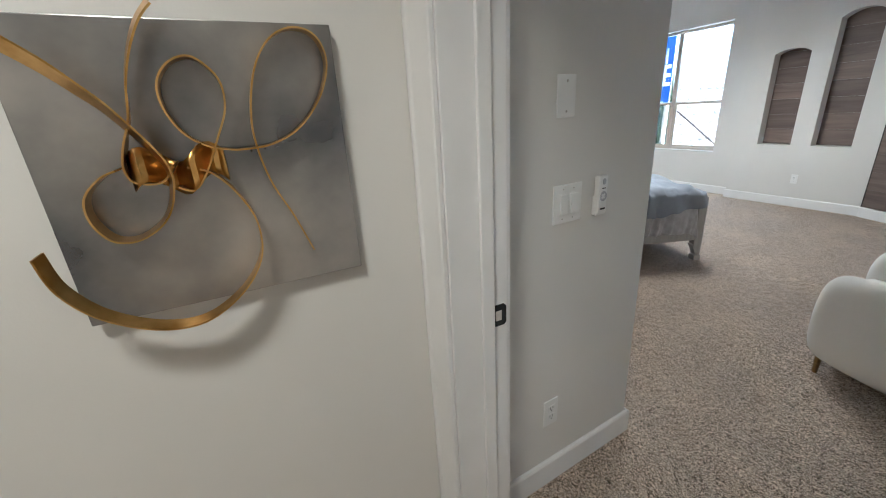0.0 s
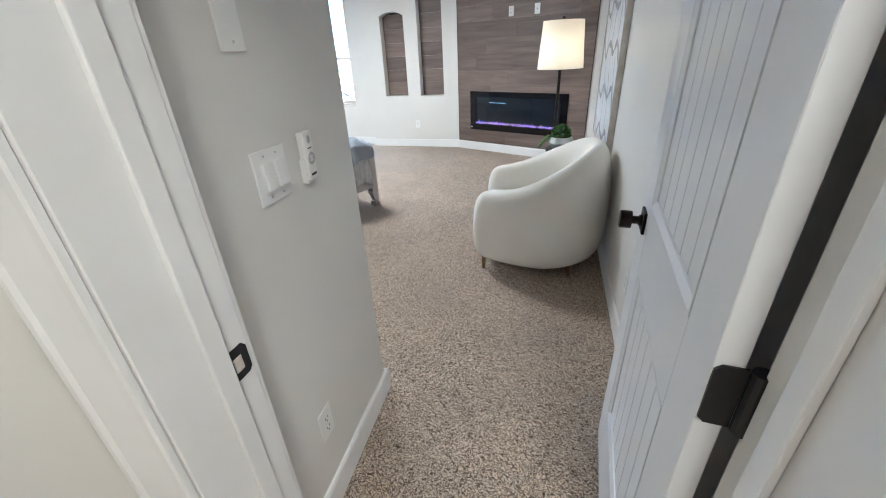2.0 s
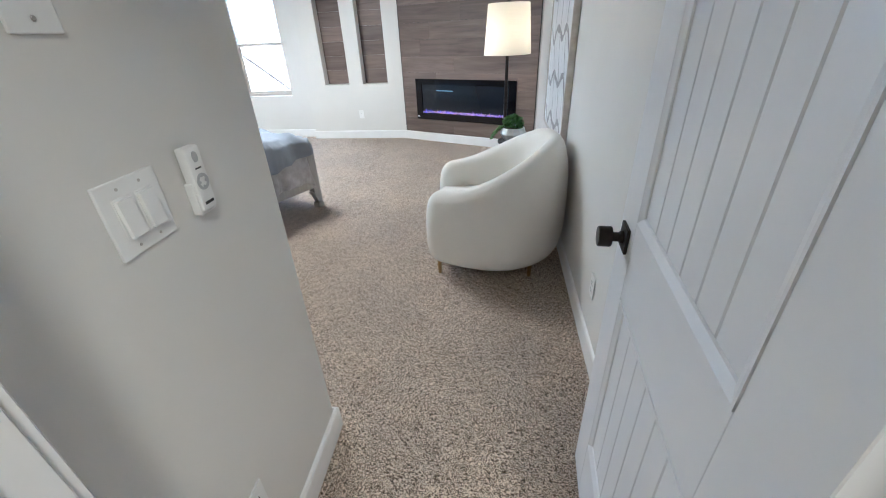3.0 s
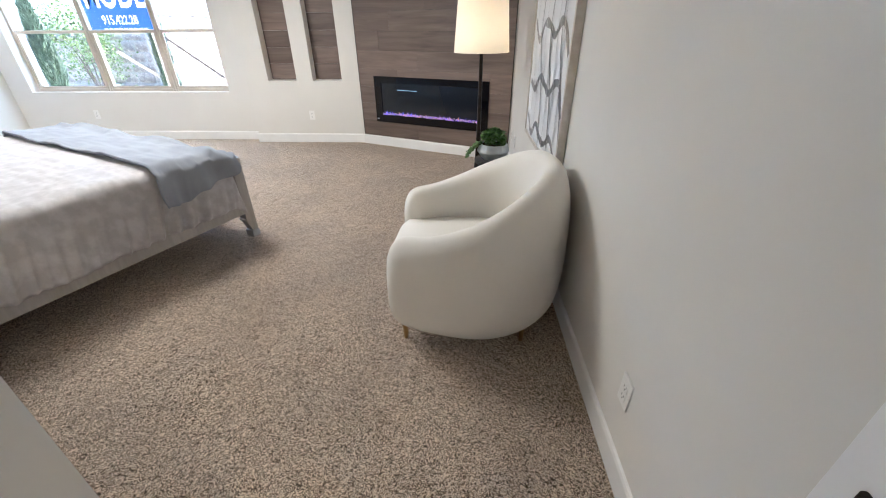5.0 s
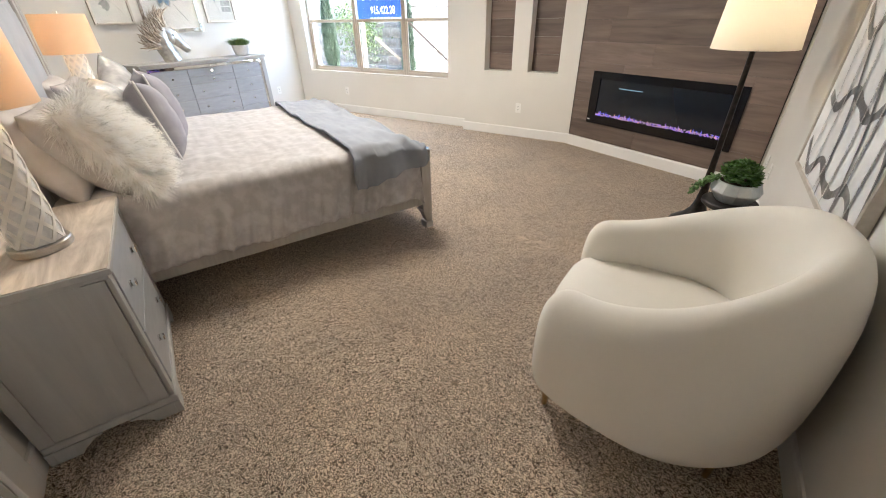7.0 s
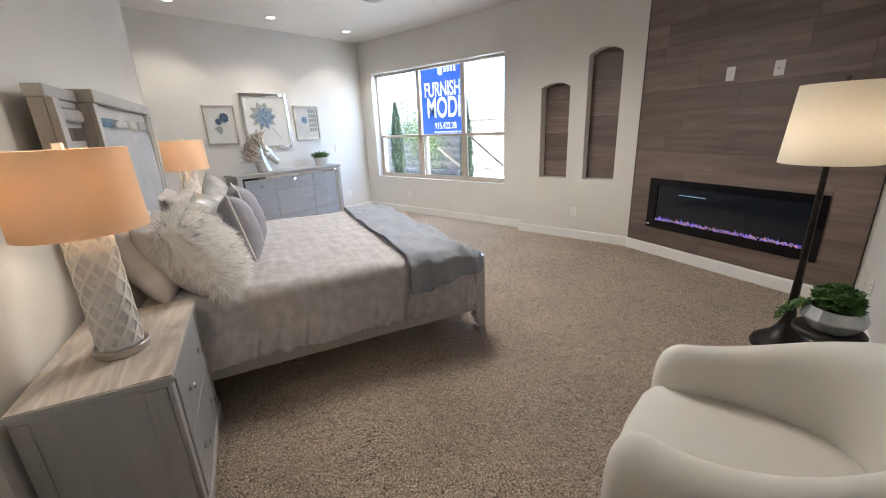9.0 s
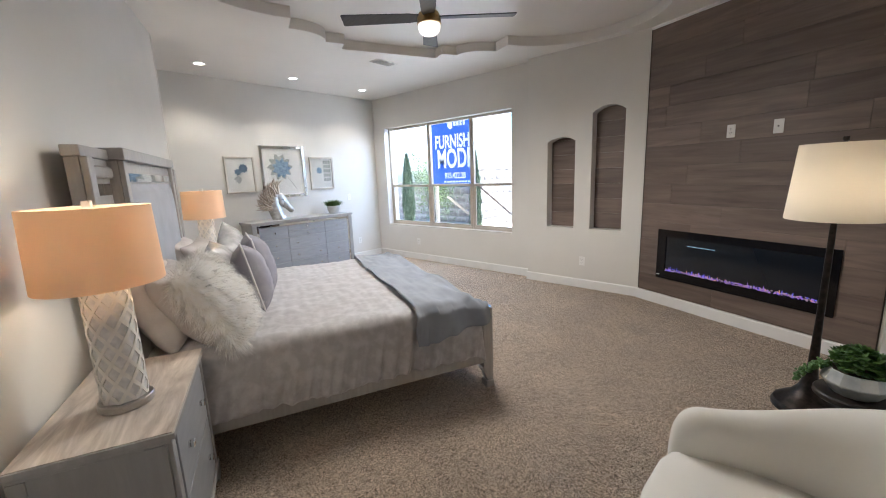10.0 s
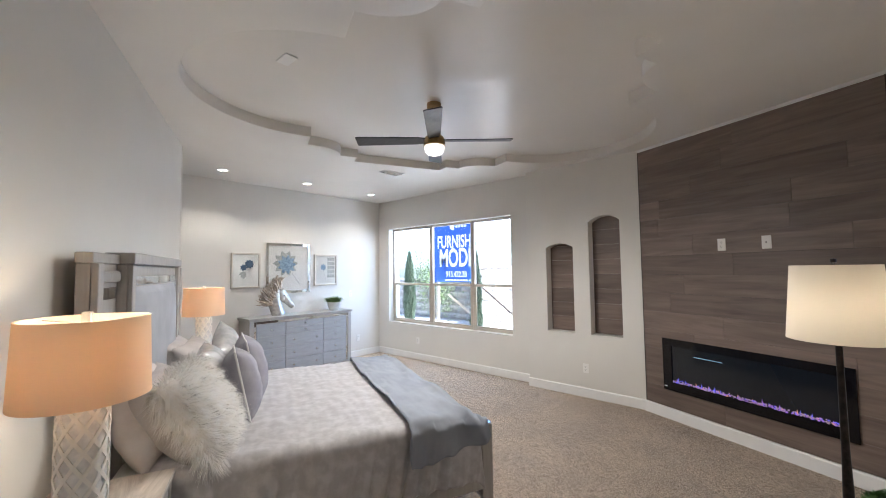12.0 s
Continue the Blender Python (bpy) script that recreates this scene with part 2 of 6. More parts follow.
M["plank"] = wood("plank_wood", (0.12, 0.089, 0.073), (0.225, 0.172, 0.142), 0.40, (0.8, 0.8, 9), 1.8, 0.10, 0.20)
M["greywood"] = wood("grey_washed_wood", (0.36, 0.35, 0.33), (0.43, 0.42, 0.40), 0.42, (9, 9, 1.2), 2.0, 0.05, 0.04)
M["palewood"] = wood("pale_bleached_wood", (0.33, 0.28, 0.24), (0.70, 0.64, 0.57), 0.38, (1.0, 5.0, 5.0), 1.7, 0.05, 0.02, 2.6)
M["darktable"] = wood("dark_stained_wood", (0.012, 0.010, 0.009), (0.032, 0.025, 0.021), 0.55, (2, 14, 14), 3, 0.08, 0.05)

# ---- the building ----
H = 3.05


def structure(name, bm, mat, label, category="wall", angle=22):
    return tagged(part(name, bm, mat, None, angle=angle), label, category, kind="structure")


bm = bmesh.new()
box((-6.4, -2.0, -0.12), (3.0, 7.6, 0.0), bm=bm)
structure("floor", bm, M["carpet"], "beige and brown flecked cut-pile carpet floor with painted-in tuft shade", "floor")

FPC = Vector((-0.81, 6.89, 0))
FPW = 1.905 / U.x
# entry wall with the switches, its far end rounded
bm = prism([(0.045, 0.935), (0.003, 1.715), (-0.002, 1.729), (-0.014, 1.735), (-0.10, 1.735), (-0.115, 1.73), (-0.12, 1.715), (-0.12, 0.935)], 0, H)
structure("wall_entry", bm, M["paint"], "pale grey painted wall stub with light switches")
bm = wall_run((-0.12, 1.72), (-0.12, 1.15), thick=-0.14)
structure("wall_return", moved(bm, Matrix.Translation((-0.14, 0, 0))), M["paint"], "pale grey painted return wall")
bm = wall_run((0.05, -1.8), (0.05, 0.755), thick=-0.14)
structure("wall_hall", bm, M["paint"], "warm-lit pale painted hall wall")
bm = bmesh.new()
box((-0.09, 0.756, 0), (0.146, 0.934, H), bm=bm)
box((0.976, 0.756, 0), (2.4, 0.934, H), bm=bm)
box((0.146, 0.756, 2.085), (0.976, 0.934, H), bm=bm)
structure("wall_door", bm, M["paint"], "pale grey painted wall round the bedroom doorway")
bm = wall_run((1.095, 6.2), (1.095, 0.934), thick=-0.14)
structure("wall_art", bm, M["paint"], "long pale grey painted wall with abstract art")
bm = bmesh.new()
box((0.0, -1.94, 0), (2.4, -1.8, H), bm=bm)
box((2.4, -1.94, 0), (2.54, 0.934, H), bm=bm)
structure("wall_hall_back", bm, M["paint"], "plain pale wall at the back of the hall")
f0, f1 = FPC, FPC + U * FPW
bm = wall_run((f0.x, f0.y), (f1.x + U.x * 0.1, f1.y + U.y * 0.1), thick=-0.16)
structure("wall_fireplace", bm, M["paint"], "angled wall behind dark wood planks and fireplace")
# headboard wall, with a white door beside the nightstand
WN = 1.084
bm = bmesh.new()
prism([(-5.40, WN), (-1.63, WN), (-1.63, WN - 0.14), (-5.40, WN - 0.14)], 0, H, bm, BEDM)
prism([(-0.72, WN), (-0.45, WN), (-0.45, WN - 0.14), (-0.72, WN - 0.14)], 0, H, bm, BEDM)
prism([(-1.63, WN), (-0.72, WN), (-0.72, WN - 0.14), (-1.63, WN - 0.14)], 2.06, H, bm, BEDM)
structure("wall_headboard", bm, M["paint"], "pale grey painted wall behind the bed")
bm = bmesh.new()
c = place(-5.40, WN).translation
box((c.x - 0.07, 1.0, 0), (c.x + 0.06, c.y - 0.02, H), bm=bm)
box((-6.0, 0.86, 0), (c.x + 0.06, 1.0, H), bm=bm)
structure("wall_alcove", bm, M["paint"], "plain pale wall closing the dresser alcove")
bm = box((-5.99, 0.86, 0), (-5.85, 7.17, H))
structure("wall_dresser", bm, M["paint"], "pale grey painted wall behind the dresser")


def holed_wall(name, x0, x1, y0, y1, holes, label):
    """A wall along x with openings given as outlines in x and z; the openings go through to y1."""
    bm = bmesh.new()
    rings = [[(x0, 0), (x1, 0), (x1, H), (x0, H)]] + holes
    sides = []
    for y in (y0, y1):
        vs = [[bm.verts.new((x, y, z)) for x, z in r] for r in rings]
        es = [bm.edges.new((r[k], r[(k + 1) % len(r)])) for r in vs for k in range(len(r))]
        bmesh.ops.triangle_fill(bm, use_beauty=True, use_dissolve=False, edges=es, normal=(0, -1, 0))
        sides.append(vs)
    for a, b in zip(*sides):
        for k in range(len(a)):
            j = (k + 1) % len(a)
            bm.faces.new((a[k], a[j], b[j], b[k]))
    return structure(name, bm, M["paint"], label, angle=25)


WX0, WX1, WZ0, WZ1 = -5.54, -2.685, 0.64, 2.485
holed_wall("wall_window", -5.85, -2.33, 7.03, 7.31, [[(WX0, WZ0), (WX1, WZ0), (WX1, WZ1), (WX0, WZ1)]], "pale grey painted wall with a wide window")


def arch(x0, x1, z0, spring, apex, k=12):
    c, w, r = (x0 + x1) / 2, (x1 - x0) / 2, apex - spring
    R = (w * w + r * r) / (2 * r)
    return [(x0, z0), (x1, z0)] + [(c + w * s, apex - R + math.sqrt(R * R - (w * s) ** 2)) for s in [1 - 2 * i / k for i in range(k + 1)]]


NICHES = [(-2.037, -1.652, 0.80, 1.934, 1.99), (-1.438, -1.05, 0.80, 2.245, 2.318)]
holed_wall("wall_niche", -2.33, -0.81, 6.89, 7.035, [arch(*n) for n in NICHES], "pale grey painted wall with two arched niches")
structure("wall_niche_back", box((-2.33, 7.08, 0), (-0.6, 7.31, H)), M["paint"], "plain wall closing the niches behind")

# ceiling with the raised, scalloped tray over the bed
TC = Vector((-1.845, 4.417, 0)) + U * -0.09 + N * 0.255


def tray_outline():
    q = []
    w, n0 = 0.94, 1.21
    for i in range(25):
        a = math.pi / 2 - (math.pi / 2) * i / 24
        q.append((w * math.cos(a), n0 + 0.985 * math.sin(a)))
    q.append((1.21, n0))
    for i in range(1, 11):
        a = (math.pi / 2) * i / 10
        q.append((1.21 + 0.29 * (1 - math.cos(a)), n0 - 0.40 * math.sin(a)))
    q.append((1.50, 0.60))
    q.append((1.69, 0.60))
    right = q + [(x, -y) for x, y in reversed(q)]
    full = right + [(-x, y) for x, y in reversed(right)]
    out = []
    for p in full:
        if not out or abs(p[0] - out[-1][0]) + abs(p[1] - out[-1][1]) > 1e-4:
            out.append(p)
    if abs(out[0][0] - out[-1][0]) + abs(out[0][1] - out[-1][1]) < 1e-4:
        out.pop()
    return [TC + U * x + N * y for x, y in out]


def ceiling():
    bm = bmesh.new()
    line = tray_outline()
    k = len(line)
    x0, x1, y0, y1 = -6.05, 2.6, -2.0, 7.4
    rim = []
    for p in line:
        d = p - TC
        s = min([((x1 if d.x > 0 else x0) - TC.x) / d.x if abs(d.x) > 1e-6 else 1e9, ((y1 if d.y > 0 else y0) - TC.y) / d.y if abs(d.y) > 1e-6 else 1e9])
        rim.append(TC + d * s)
    z, zt = H, H + 0.105
    a = [bm.verts.new((p.x, p.y, z)) for p in line]
    b = [bm.verts.new((p.x, p.y, zt)) for p in line]
    # the outer field, triangulated between the outline and the outer corners
    corners = [Vector((x0, y0, 0)), Vector((x1, y0, 0)), Vector((x1, y1, 0)), Vector((x0, y1, 0))]
    o = [bm.verts.new((p.x, p.y, z)) for p in corners]
    edges = [bm.edges.new((a[i], a[(i + 1) % k])) for i in range(k)] + [bm.edges.new((o[i], o[(i + 1) % 4])) for i in range(4)]
    bmesh.ops.triangle_fill(bm, use_beauty=True, use_dissolve=False, edges=edges, normal=(0, 0, -1))
    for i in range(k):
        j = (i + 1) % k
        bm.faces.new((a[i], a[j], b[j], b[i]))
    bm.faces.new(b)
    ring = set(a)
    bmesh.ops.recalc_face_normals(bm, faces=bm.faces[:])
    bead = [e for e in bm.edges if e.verts[0] in ring and e.verts[1] in ring and any(abs(f.normal.z) < 0.5 for f in e.link_faces)]
    bmesh.ops.bevel(bm, geom=bead, offset=0.008, segments=2, affect="EDGES", profile=0.5)
    ob = structure("ceiling", bm, M["ceil"], "satin greige ceiling with a raised scalloped tray", "ceiling", angle=25)
    # unseen slab; its overhang is added to block the sun from the window
    roof = structure("unseen_roof_slab", box((-6.9, -2.1, H + 0.16), (3.3, 8.3, H + 0.3)), M["paint"], "plain unseen slab above the ceiling, overhanging to block the sun", "roof")
    return ob


ceiling()


# baseboards
def baseboard(name, a, b, out):
    """A board along the wall from a to b; out: the way into the room."""
    a, b, o = Vector((*a, 0)), Vector((*b, 0)), Vector((*out, 0)).normalized()
    prof = [(0.0005, 0.0), (0.014, 0.0), (0.014, 0.104), (0.009, 0.114), (0.0005, 0.118)]
    bm = bmesh.new()
    r = [[bm.verts.new(p + o * d + Vector((0, 0, z))) for d, z in prof] for p in (a, b)]
    for i in range(5):
        j = (i + 1) % 5
        bm.faces.new((r[0][i], r[1][i], r[1][j], r[0][j]))
    bm.faces.new(r[0][::-1])
    bm.faces.new(r[1])
    return structure(name, bm, M["trim"], "white painted baseboard along the wall", "baseboard")


baseboard("baseboard_1", (0.045, 0.95), (0.003, 1.737), (1, 0.0534))
baseboard("baseboard_2", (0.016, 1.735), (-0.12, 1.735), (0, 1))
baseboard("baseboard_3", (1.095, 0.95), (1.095, 6.06), (-1, 0))
fa, fb = FPC + U * 0.003, FPC + U * (FPW - 0.02)
baseboard("baseboard_4", (fa.x - N.x * 0.022, fa.y - N.y * 0.022), (fb.x - N.x * 0.022, fb.y - N.y * 0.022), (-N.x, -N.y))
baseboard("baseboard_5", (-0.82, 6.89), (-2.345, 6.89), (0, -1))
baseboard("baseboard_6", (-2.33, 7.03), (-5.85, 7.03), (0, -1))
baseboard("baseboard_7", (-5.85, 1.0), (-5.85, 7.03), (1, 0))
ha, hb = place(-5.40, WN).translation, place(-1.75, WN).translation
baseboard("baseboard_8", (ha.x, ha.y), (hb.x, hb.y), (N.x, N.y))
baseboard("baseboard_9", (0.05, -1.8), (0.05, 0.74), (1, 0))

# ---- lamps of the place ----
WARM = (1.0, 0.75, 0.48)
SOFT = (1.0, 0.80, 0.58)
CANS = [(-5.215, 3.81), (-5.18, 5.035), (-5.20, 6.31)]
M["canlens"] = glow("can_lens", (1.0, 0.86, 0.68), 1.2)


def downlight(x, y, watts, colour=SOFT, z=H):
    t = thing("recessed_downlight", pose(x, y, z), "small round recessed ceiling downlight, switched on", "downlight", "recessed ceiling downlights")
    part("trim_ring", lathe([(0.052, -0.001), (0.078, -0.001), (0.08, -0.006), (0.074, -0.012), (0.056, -0.010), (0.052, -0.003)], 28), M["plastic"], t, "white trim ring")
    part("lens", lathe([(0.0, -0.006), (0.05, -0.006), (0.055, -0.003)], 24), M["canlens"], t, "glowing lens")
    lamp("downlight_lamp", "SPOT", look((x, y, z - 0.03), (x, y, 0)), watts, colour, radius=0.09 if watts < 5 else 0.22, spot=radians(125))
    return t


for cx, cy in CANS:
    downlight(cx, cy, CAN_W)
downlight(1.15, -0.25, HALL_W, (1.0, 0.77, 0.53))

# ---- bedroom doorway: jambs, casing, strike plate ----
JX0, JX1 = 0.17, 0.952


t = thing("door_1", Matrix(), "white painted door frame of the bedroom entry", "door frame", kind="structure")
for name, lo, hi in (("jamb", (JX0 - 0.024, 0.757, 0), (JX0, 0.933, 2.07)), ("jamb", (JX1, 0.757, 0), (JX1 + 0.024, 0.933, 2.07)), ("head_jamb", (JX0 - 0.024, 0.757, 2.07), (JX1 + 0.024, 0.933, 2.09))):
    part(name, box(lo, hi, 0.002, 1), M["trim"], t)
part("door_stop", box((JX0 + 0.0005, 0.845, 0), (JX0 + 0.012, 0.883, 2.06), 0.003), M["trim"], t)
part("door_stop", box((JX1 - 0.012, 0.845, 0), (JX1 - 0.0005, 0.883, 2.06), 0.003), M["trim"], t)


def casing(x0, x1, y, out, z1=2.15):
    """A moulded casing leg with stepped ridges; x0 is the edge at the opening."""
    s = 1 if x1 > x0 else -1
    w = abs(x1 - x0)
    prof = [(0, 0), (0, 0.010), (0.004, 0.013), (0.016, 0.014), (0.020, 0.010), (0.030, 0.012), (w - 0.022, 0.016), (w - 0.016, 0.021), (w - 0.004, 0.021), (w, 0.017), (w, 0)]
    return prism([(x0 + s * a, y + out * (b + 0.0005)) for a, b in prof], 0, z1)


part("casing", casing(JX0 - 0.006, 0.0515, 0.756, -1), M["trim"], t)
part("casing", casing(JX1 + 0.006, JX1 + 0.095, 0.756, -1), M["trim"], t)
part("casing", casing(JX0 - 0.006, 0.045, 0.934, 1), M["trim"], t)
part("head_casing", box((0.0515, 0.737, 2.15), (JX1 + 0.095, 0.7555, 2.24), 0.004), M["trim"], t)
sp = part("strike_plate", prism([(0.889, 0.922), (0.918, 0.922), (0.925, 0.930), (0.925, 0.978), (0.918, 0.986), (0.889, 0.986)], 0, 0.003, m=Matrix(((0, 0, 1, JX0), (1, 0, 0, 0), (0, 1, 0, 0), (0, 0, 0, 1)))), M["black"], t, "black strike plate")
part("latch_hole", box((JX0 + 0.0032, 0.8895, 0.939), (JX0 + 0.0038, 0.909, 0.969), 0), M["palewood"], sp, "raw wood latch hole")

# ---- the open door ----
HINGE = Vector((0.936, 0.945, 0))
dd = Vector((0.991, 1.705, 0)) - HINGE
DOORM = Matrix.Translation(HINGE) @ Matrix.Rotation(math.atan2(dd.y, dd.x), 4, "Z")
DW, DT, DZ0, DZ1 = 0.762, 0.036, 0.012, 2.045
door = thing("door_leaf", DOORM, "white two-panel plank-style interior door standing open", "door")


def bx(name, lo, hi, mat, parent, bevel=0.0, label="", seg=2):
    return part(name, box(lo, hi, bevel, seg), mat, parent, label)


# in the door's frame: x along the leaf from the hinge, y>0 the face towards the room
ST, SM = 0.13, 0.025
for nm, lo, hi in (("stile", (0, 0, DZ0), (ST, DT, DZ1)), ("stile", (DW - ST, 0, DZ0), (DW, DT, DZ1)), ("bottom_rail", (ST, 0, DZ0), (DW - ST, DT, 0.26)), ("lock_rail", (ST, 0, 0.835), (DW - ST, DT, 1.038)), ("top_rail", (ST, 0, 1.92), (DW - ST, DT, DZ1))):
    bx(nm, lo, hi, M["doorpaint"], door, 0.0015, seg=1)
for z0, z1 in ((0.26, 0.835), (1.038, 1.92)):
    n = 6
    w = (DW - 2 * (ST + SM)) / n
    for i in range(n):
        x = ST + SM + i * w
        bx("plank", (x + 0.0006 - (SM if i == 0 else 0), 0.010, z0 + 0.0005), (x + w - 0.0006 + (SM if i == n - 1 else 0), DT - 0.010, z1 - 0.0005), M["doorpaint"], door, 0.003, seg=1)
    for yy, o in ((DT - 0.0095, 1), (0.0095, -1)):
        for a, b in (((ST, z0), (ST, z1)), ((DW - ST, z0), (DW - ST, z1)), ((ST, z0), (DW - ST, z0)), ((ST, z1), (DW - ST, z1))):
            s = SM
            bmm = bmesh.new()
            mx = 1 if a[0] < DW / 2 else -1
            mz = 1 if a[1] < (z0 + z1) / 2 else -1
            if a[0] == b[0]:
                prof = [(0.0005, 0), (s, 0), (s - 0.002, 0.004), (s - 0.006, 0.006), (0.010, 0.009), (0.006, 0.0115), (0.0005, 0.0115)]
                prism([(a[0] + mx * p, yy + o * q) for p, q in prof], z0 + 0.0005, z1 - 0.0005, bmm)
            else:
                prof = [(0.0005, 0), (s, 0), (s - 0.002, 0.004), (s - 0.006, 0.006), (0.010, 0.009), (0.006, 0.0115), (0.0005, 0.0115)]
                prism([(a[1] + mz * p, yy + o * q) for p, q in prof], ST + 0.0005, DW - ST - 0.0005, bmm, Matrix(((0, 0, 1, 0), (0, 1, 0, 0), (1, 0, 0, 0), (0, 0, 0, 1))))
            part("panel_moulding", bmm, M["doorpaint"], door)
# knob: square rose, short neck, drum knob, on both faces
for y, o in ((DT, 1), (0, -1)):
    rose = bx("rose", (DW - 0.102, min(y, y + o * 0.008), 0.943), (DW - 0.038, max(y, y + o * 0.008), 1.007), M["bronze"], door, 0.002, "dark bronze square rose")
    mm = Matrix.Translation((DW - 0.070, y, 0.975)) @ Matrix.Rotation(-o * math.pi / 2, 4, "X")
    part("knob", lathe([(0, 0.006), (0.017, 0.006), (0.016, 0.014), (0.0115, 0.018), (0.0115, 0.034), (0.024, 0.035), (0.0255, 0.037), (0.0255, 0.064), (0.0235, 0.0665), (0, 0.067)], 28, m=mm), M["bronze"], rose, "dark bronze drum knob")
for hz in (0.25, 1.01, 1.80):
    h = part("hinge", tube([(-0.006, -0.018, hz - 0.052), (-0.006, -0.018, hz + 0.052)], 0.013, 12), M["black"], door, "black butt hinge")
    edge = [(-0.004, hz - 0.051), (-0.004, hz + 0.051), (0.026, hz + 0.051), (0.034, hz + 0.043), (0.034, hz - 0.043), (0.026, hz - 0.051)]
    part("hinge_leaf", prism(edge, -0.004, -0.0003, m=Matrix(((0, 0, 1, 0), (1, 0, 0, 0), (0, 1, 0, 0), (0, 0, 0, 1)))), M["black"], h)
    part("hinge_leaf", prism([(-0.046, hz - 0.043), (-0.046, hz + 0.043), (-0.038, hz + 0.051), (-0.006, hz + 0.051), (-0.006, hz - 0.051), (-0.038, hz - 0.051)], -0.0345, -0.0305, m=Matrix(((1, 0, 0, 0), (0, 0, 1, 0), (0, 1, 0, 0), (0, 0, 0, 1)))), M["black"], h)

# ---- closet door beside the nightstand ----
t = thing("door_2", BEDM.copy(), "white painted closed door with plain casing", "door", kind="structure")
part("casing", box((-1.745, WN + 0.0005, 0), (-1.632, WN + 0.018, 2.06), 0.004), M["trim"], t)
part("casing", box((-0.718, WN + 0.0005, 0), (-0.63, WN + 0.018, 2.06), 0.004), M["trim"], t)
part("head_casing", box((-1.745, WN + 0.0005, 2.061), (-0.63, WN + 0.018, 2.15), 0.004), M["trim"], t)
part("slab", box((-1.628, WN - 0.06, 0.01), (-0.722, WN - 0.02, 2.055), 0.002), M["doorpaint"], t)


# ---- plates on walls ----
def face_frame(origin, out):
    """x along the wall, y up, z out of the wall."""
    o = Vector((*out, 0)).normalized()
    x = Vector((-o.y, o.x, 0))
    return Matrix(((x.x, 0, o.x, origin[0]), (x.y, 0, o.y, origin[1]), (0, 1, 0, origin[2]), (0, 0, 0, 1)))


def plate(name, m, w, h, label, category):
    t = thing(name, m, label, category)
    part("cover", box((-w / 2, -h / 2, 0.0003), (w / 2, h / 2, 0.006), 0.0025), M["plastic"], t)
    return t


def outlet(m):
    t = plate("wall_outlet", m, 0.073, 0.118, "white duplex power outlet plate on the wall", "outlet")
    for s in (-1, 1):
        r = part("receptacle", box((-0.017, s * 0.0195 - 0.014, 0.0062), (0.017, s * 0.0195 + 0.014, 0.0082), 0.0015), M["plastic"], t)
        for dx in (-0.007, 0.007):
            part("slot", box((dx - 0.0013, s * 0.0195 - 0.001, 0.0084), (dx + 0.0013, s * 0.0195 + 0.009, 0.0087)), M["slot"], r)
        part("slot", lathe([(0, 0.0084), (0.003, 0.0084), (0.003, 0.0087), (0, 0.0087)], 8, m=Matrix.Translation((0, s * 0.0195 - 0.008, 0))), M["slot"], r)
    return t


SWN = (1, 0.0538)


def sw_at(y, z):
    return face_frame((0.045 - 0.0538 * (y - 0.935), y, z), SWN)


blank = plate("blank_wall_plate", sw_at(1.248, 1.51), 0.075, 0.12, "white blank wall plate with two screws", "wall plate")
for s in (-1, 1):
    part("screw", lathe([(0, 0.0065), (0.004, 0.0065), (0.003, 0.008), (0, 0.008)], 10, m=Matrix.Translation((0, s * 0.042, 0))), M["nickel"], blank)
sw = plate("light_switch", sw_at(1.274, 1.184), 0.128, 0.127, "white double rocker light switch plate", "switch")
for dx in (-0.0235, 0.0235):
    part("rocker_frame", box((dx - 0.0185, -0.036, 0.0062), (dx + 0.0185, 0.036, 0.008), 0.001), M["plastic"], sw)
    part("rocker", moved(box((dx - 0.0155, -0.032, 0.0), (dx + 0.0155, 0.032, 0.007), 0.001), Matrix.Translation((0, 0, 0.0085)) @ Matrix.Rotation(radians(-4), 4, "X")), M["plastic"], sw)
    for s in (-1, 1):
        part("screw", lathe([(0, 0.0065), (0.003, 0.0065), (0.0025, 0.0075), (0, 0.0075)], 8, m=Matrix.Translation((dx, s * 0.049, 0))), M["nickel"], sw)
M["greyrubber"] = material("grey_rubber", (0.5, 0.5, 0.5), 0.5)
rem = thing("fan_remote", sw_at(1.42, 1.19), "white fan remote in its wall cradle", "remote control")
part("cradle", box((-0.025, -0.068, 0.0003), (0.025, 0.0, 0.02), 0.004), M["plastic"], rem)
rb = part("body", box((-0.022, -0.06, 0.004), (0.022, 0.068, 0.026), 0.005, 3), M["plastic"], rem)
part("button", lathe([(0, 0.0262), (0.0075, 0.0262), (0.0065, 0.0285), (0, 0.0285)], 16, m=Matrix.Translation((0, 0.048, 0)), sy=1.5), M["greyrubber"], rb)
part("button_ring", lathe([(0.011, 0.0262), (0.017, 0.0262), (0.0165, 0.028), (0.0115, 0.028)], 20, m=Matrix.Translation((0, -0.002, 0))), M["greyrubber"], rb)
for ax, ay in ((0, 0.009), (0, -0.012), (0.009, -0.002), (-0.009, -0.002)):
    part("button", lathe([(0, 0.0262), (0.003, 0.0262), (0.0025, 0.028), (0, 0.028)], 8, m=Matrix.Translation((ax, ay, 0))), M["greyrubber"], rb)
part("label_bar", box((-0.009, 0.024, 0.0262), (0.009, 0.027, 0.0266)), M["slot"], rb)
part("label_bar", box((-0.013, -0.048, 0.0262), (0.013, -0.042, 0.0266)), M["slot"], rb)
outlet(sw_at(1.238, 0.357))
